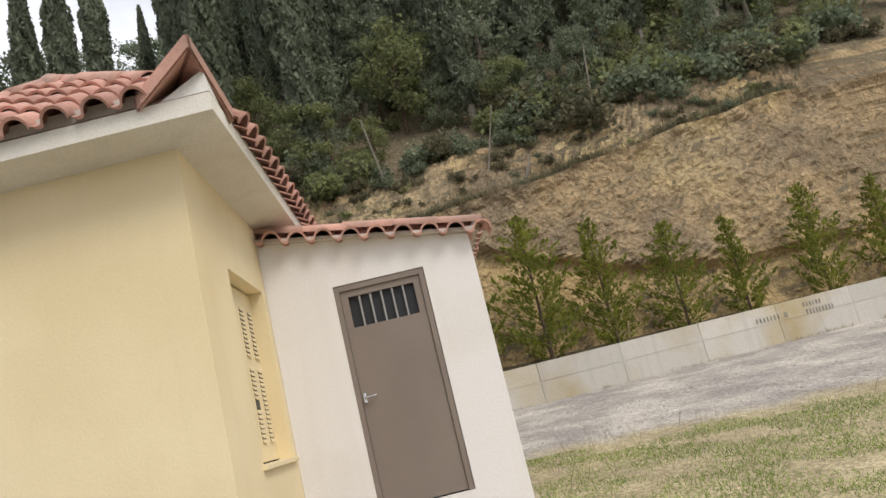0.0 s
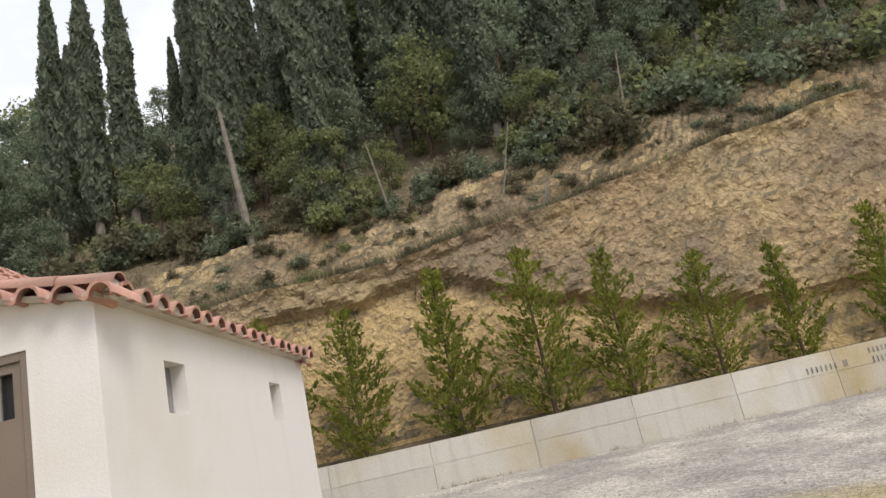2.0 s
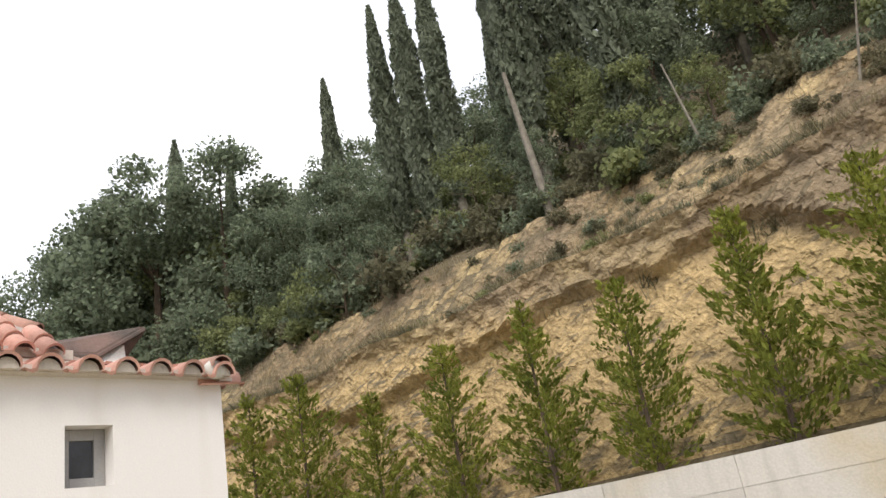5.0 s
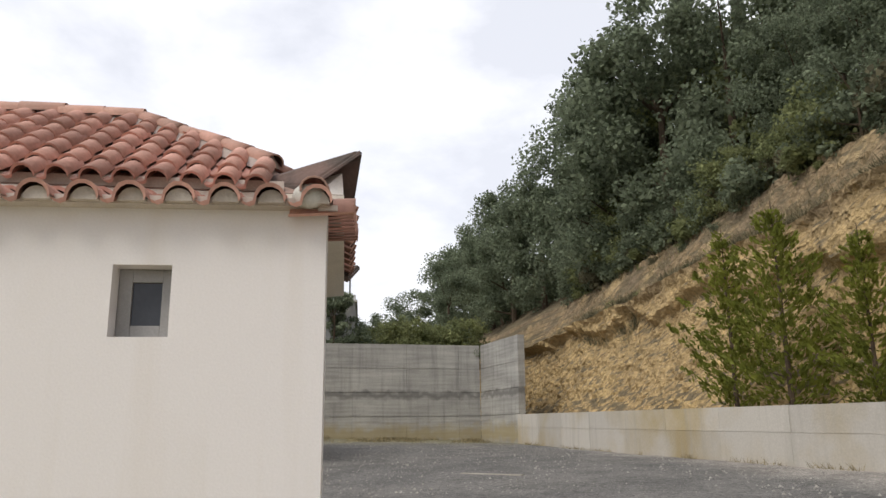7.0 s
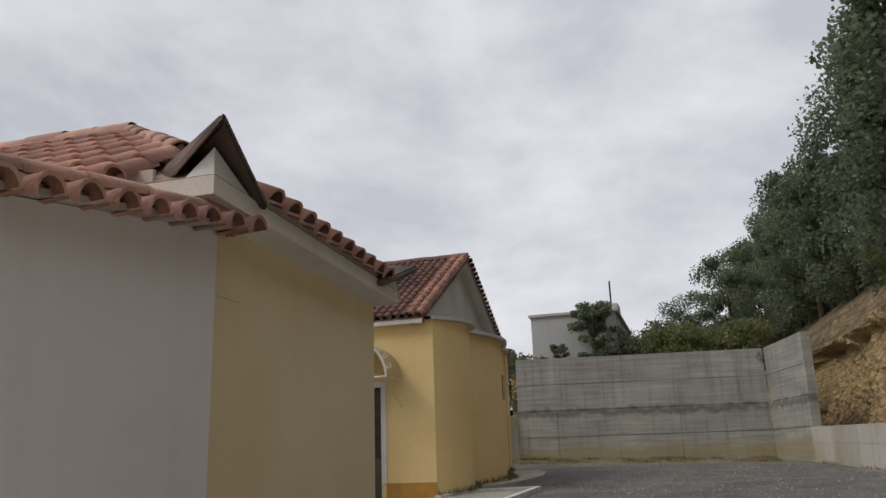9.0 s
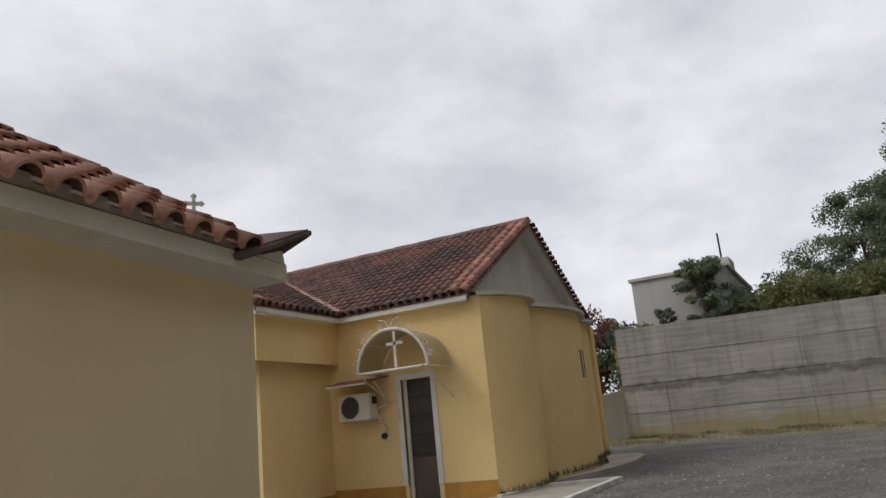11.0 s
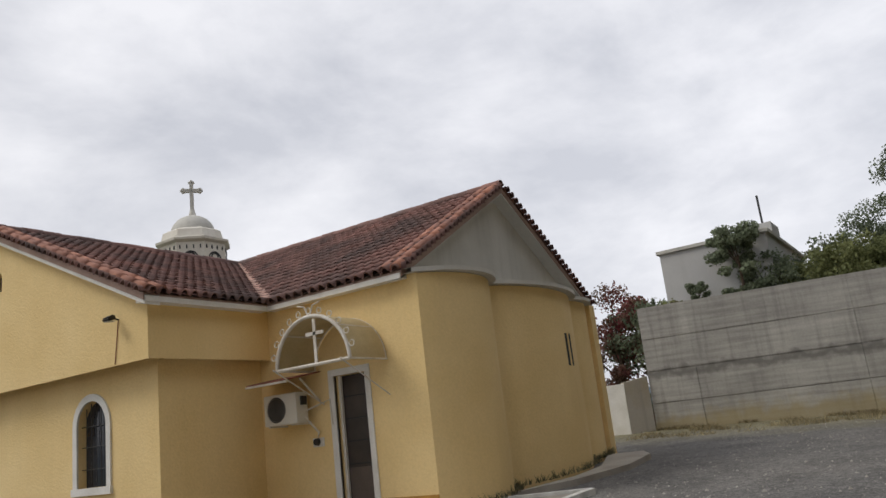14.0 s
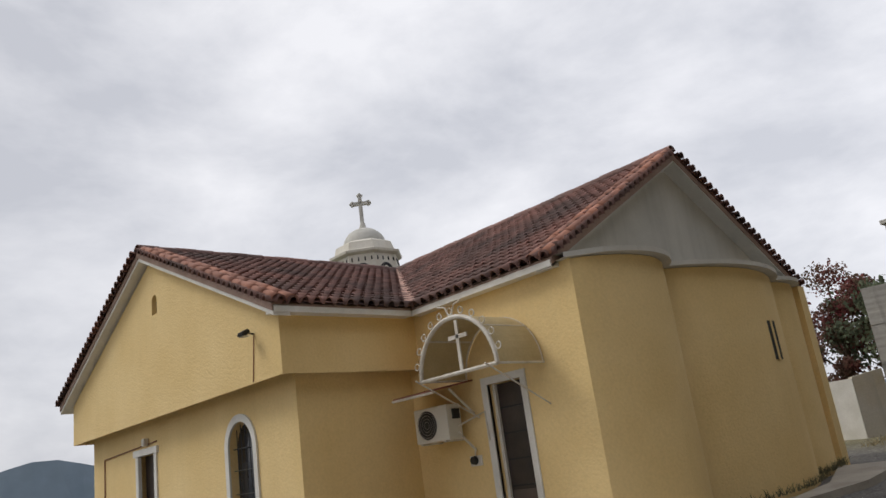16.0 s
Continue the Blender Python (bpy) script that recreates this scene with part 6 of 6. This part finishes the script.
# ---- dry stalks and scrub on the ledge, grass and weeds: stuff ----
def blades(name, label, category, places, height, width, material, seed, lean=0.35):
    """Many thin blades, each a narrow tapering strip of two faces."""
    rng = np.random.default_rng(seed)
    p = np.asarray(places, float)
    n = len(p)
    h = height * rng.uniform(0.4, 1.3, (n, 1))
    a = rng.uniform(0, 2 * np.pi, n)
    side = np.stack([np.cos(a), np.sin(a), np.zeros(n)], 1) * width
    tip = np.concatenate([rng.normal(size=(n, 2)) * lean, np.ones((n, 1))], 1) * h
    v = np.stack([p - side, p + side, p + tip * 0.55 + side * 0.6, p + tip], 1).reshape(-1, 3)
    f = [(4 * i, 4 * i + 1, 4 * i + 2, 4 * i + 3) for i in range(n)]
    me = bpy.data.meshes.new(name)
    me.from_pydata([tuple(q) for q in v], [], f)
    me.materials.append(material)
    return tagged(new(name, me), label, category, kind="stuff")


G = random.Random(77)
spots = []
while len(spots) < 62000:
    x, y = G.uniform(0.3, 12.0), G.uniform(-5.0, 4.9)
    if y > 4.2 + 0.8 * noise.noise((x * 0.7, y * 0.7, 1.0)):
        continue
    if noise.noise((x * 0.8, y * 0.8, 4.0)) + 0.35 * noise.noise((x * 2.7, y * 2.7, 2.0)) > -0.08 + G.uniform(-0.2, 0.2):
        spots.append((x, y, lay(x, y) + 0.0))
blades("grass", "short patchy green grass on dry soil", "grass", spots, 0.042, 0.0045, GRASS, 5, 0.8)
spots = []
for i in range(420):
    x, y = G.uniform(0.2, 9.0), G.uniform(0.0, 4.6)
    spots.append((x, y, lay(x, y)))
blades("weeds", "sparse dry weed stalks beside the annex", "weeds", spots, 0.28, 0.004, DRY, 6, 0.4)
spots = []
while len(spots) < 14000:
    x = G.uniform(-31, 15)
    d = G.choice((G.uniform(2.85, 3.3), G.uniform(3.0, 4.2), G.uniform(3.6, 5.6)))
    if noise.noise((x * 0.6, d * 1.2, 8.0)) > -0.1:
        y, z = on_hill(x, d)
        spots.append((x, y, z - 0.05))
blades("dry_grass", "dry straw-coloured grass on the ledge of the bank", "grass", spots, 0.42, 0.012, DRY, 7, 0.35)
spots = []
while len(spots) < 9000:
    x, d = G.uniform(-28, 15), 2.95 + G.random() ** 1.6 * 0.8
    if noise.noise((x * 0.45, d, 5.0)) > -0.05:
        y, z = on_hill(x, d)
        spots.append((x, y, z - 0.05))
blades("ledge_scrub", "low olive-brown scrub along the ledge of the bank", "scrub", spots, 0.38, 0.016, SCRUB, 11, 0.6)
spots = [(x, edge_y(x) - G.uniform(0.0, 0.25) ** 1.5, 0) for x in (G.uniform(-27, 14) for i in range(1600)) if noise.noise((x * 0.5, 0, 3)) > 0.0]
blades("wall_weeds", "low weeds along the foot of the retaining wall", "weeds", [(x, y, lay(x, y)) for x, y, z in spots], 0.12, 0.007, DRY, 8, 0.6)
spots = []
for i in range(8000):
    t = G.random()
    x, y = -29.72 - 1.53 * t + G.uniform(0.05, 1.9) ** 2, 0.15 + 9.85 * t
    if noise.noise((x * 0.9, y * 0.7, 2.0)) < 0.08:
        continue
    spots.append((x + 0.02, y, lay(x, y)))
blades("yard_weeds", "yellowing weeds along the foot of the tall concrete wall", "weeds", spots, 0.13, 0.012, DRY, 9, 0.7)
spots = []
for px, py in apse_plan():
    for k in range(11):
        x, y = px + G.uniform(-0.12, 0.12), py + 0.05 + G.uniform(0, 0.25) ** 1.6
        spots.append((x, y, lay(x, y) + 0.1))
blades("apse_weeds", "dark weeds growing along the foot of the apse", "weeds", spots, 0.14, 0.012, SCRUB, 10, 0.6)


# loose stones strewn over the yard
def loose_stones(count, seed):
    rng = np.random.default_rng(seed)
    x, y = rng.uniform(-29, 9, count), rng.uniform(2.0, 13.0, count)
    v, f = [], []
    for px, py in zip(x, y):
        if py > edge_y(px) - 0.15 or (py < 5.0 and px > -5.5) or (py < 3.2 and px < -12):
            continue
        r = 0.012 + 0.03 * rng.random() ** 3
        z, k = lay(px, py), len(v)
        for i in range(5):
            a = i * 1.2566 + rng.uniform(-0.3, 0.3)
            q = r * rng.uniform(0.7, 1.2)
            v.append((px + q * math.cos(a), py + q * math.sin(a), z - 0.01))
        v.append((px + rng.uniform(-0.3, 0.3) * r, py, z + r * rng.uniform(0.5, 0.9)))
        f += [(k + i, k + (i + 1) % 5, k + 5) for i in range(5)]
    me = bpy.data.meshes.new("loose_stones")
    me.from_pydata(v, [], f)
    me.materials.append(surface("loose_stone", (0.42, 0.40, 0.36), (0.20, 0.19, 0.175), 3.0, 40, 0.9, 0.2))
    tagged(new("loose_stones", me), "small grey stones scattered over the yard", "stones", kind="stuff")


loose_stones(7000, 12)


# leaning bare stems at the edge of the wood
def bare_stem(x, d, height, lean, r):
    y, z = on_hill(x, d)
    t = thing("bare_trunk", (x, y, z), "pale bare trunk standing at the edge of the wood", "tree", "bare trunks")
    bm = bmesh.new()
    rod(bm, (0, 0, -0.5), (lean, 0, height), r, r * 0.45, 7)
    part("trunk", bm, BARK_PALE, t)


for x, d, h, lean, r in ((-5.2, 5.3, 5.0, -0.5, 0.15), (2.9, 4.3, 2.6, 0.9, 0.04), (4.0, 3.9, 0.9, 0.6, 0.08), (7.4, 4.6, 3.4, 0.5, 0.05), (-0.4, 4.7, 3.0, -0.5, 0.05)):
    bare_stem(x, d, h, lean, r)

# faded painted words on the low wall, too worn to read
marks = surface("faded_black_paint", (0.10, 0.095, 0.09), (0.30, 0.28, 0.25), 6.0, 60, 0.9, 0.1)
tw = bpy.data.objects["retaining_wall"]
for x0, x1, z0, z1 in ((9.05, 9.85, 1.66, 1.80), (9.95, 10.07, 1.66, 1.82), (10.62, 11.25, 1.84, 1.97), (10.66, 11.6, 1.60, 1.75)):
    n = max(2, round((x1 - x0) / 0.11))
    for k in range(n):
        xa = x0 + (x1 - x0) * k / n
        bm = bmesh.new()
        prism(bm, [(xa, edge_y(xa) - 0.012, z0), (xa + 0.035, edge_y(xa + 0.035) - 0.012, z0), (xa + 0.035, edge_y(xa + 0.035) - 0.012, z1), (xa, edge_y(xa) - 0.012, z1)], (0, 0.004, 0))
        part("paint_bar", bm, marks, tw)

# low scrub and a far line of buildings on the plain
hedge = [bush(71, 2.2, OAK, "field_hedge", "dark green scrub on the plain below the church", 1500, 0.22)]
plant(hedge, [(0, -22 + 3.2 * i - 0.3 * (i % 3), -34 - 5 * (i % 4), lay(-20, -36 - 5 * (i % 4)), 0.8 + 0.15 * (i % 3), i) for i in range(12)])
for i in range(7):
    t = thing("far_building", (-150 + 22 * i + 5 * (i % 2), -420 - 12 * (i % 3), -5.0), "pale low building far off on the plain", "building", "buildings on the plain")
    part("wall", boxes(((-7, -4, -1), (7, 4, 4.2))), FAR_WHITE, t)
    part("roof", boxes(((-7.4, -4.4, 4.2), (7.4, 4.4, 4.9)), bevel=0.2), ROOF_RED, t)
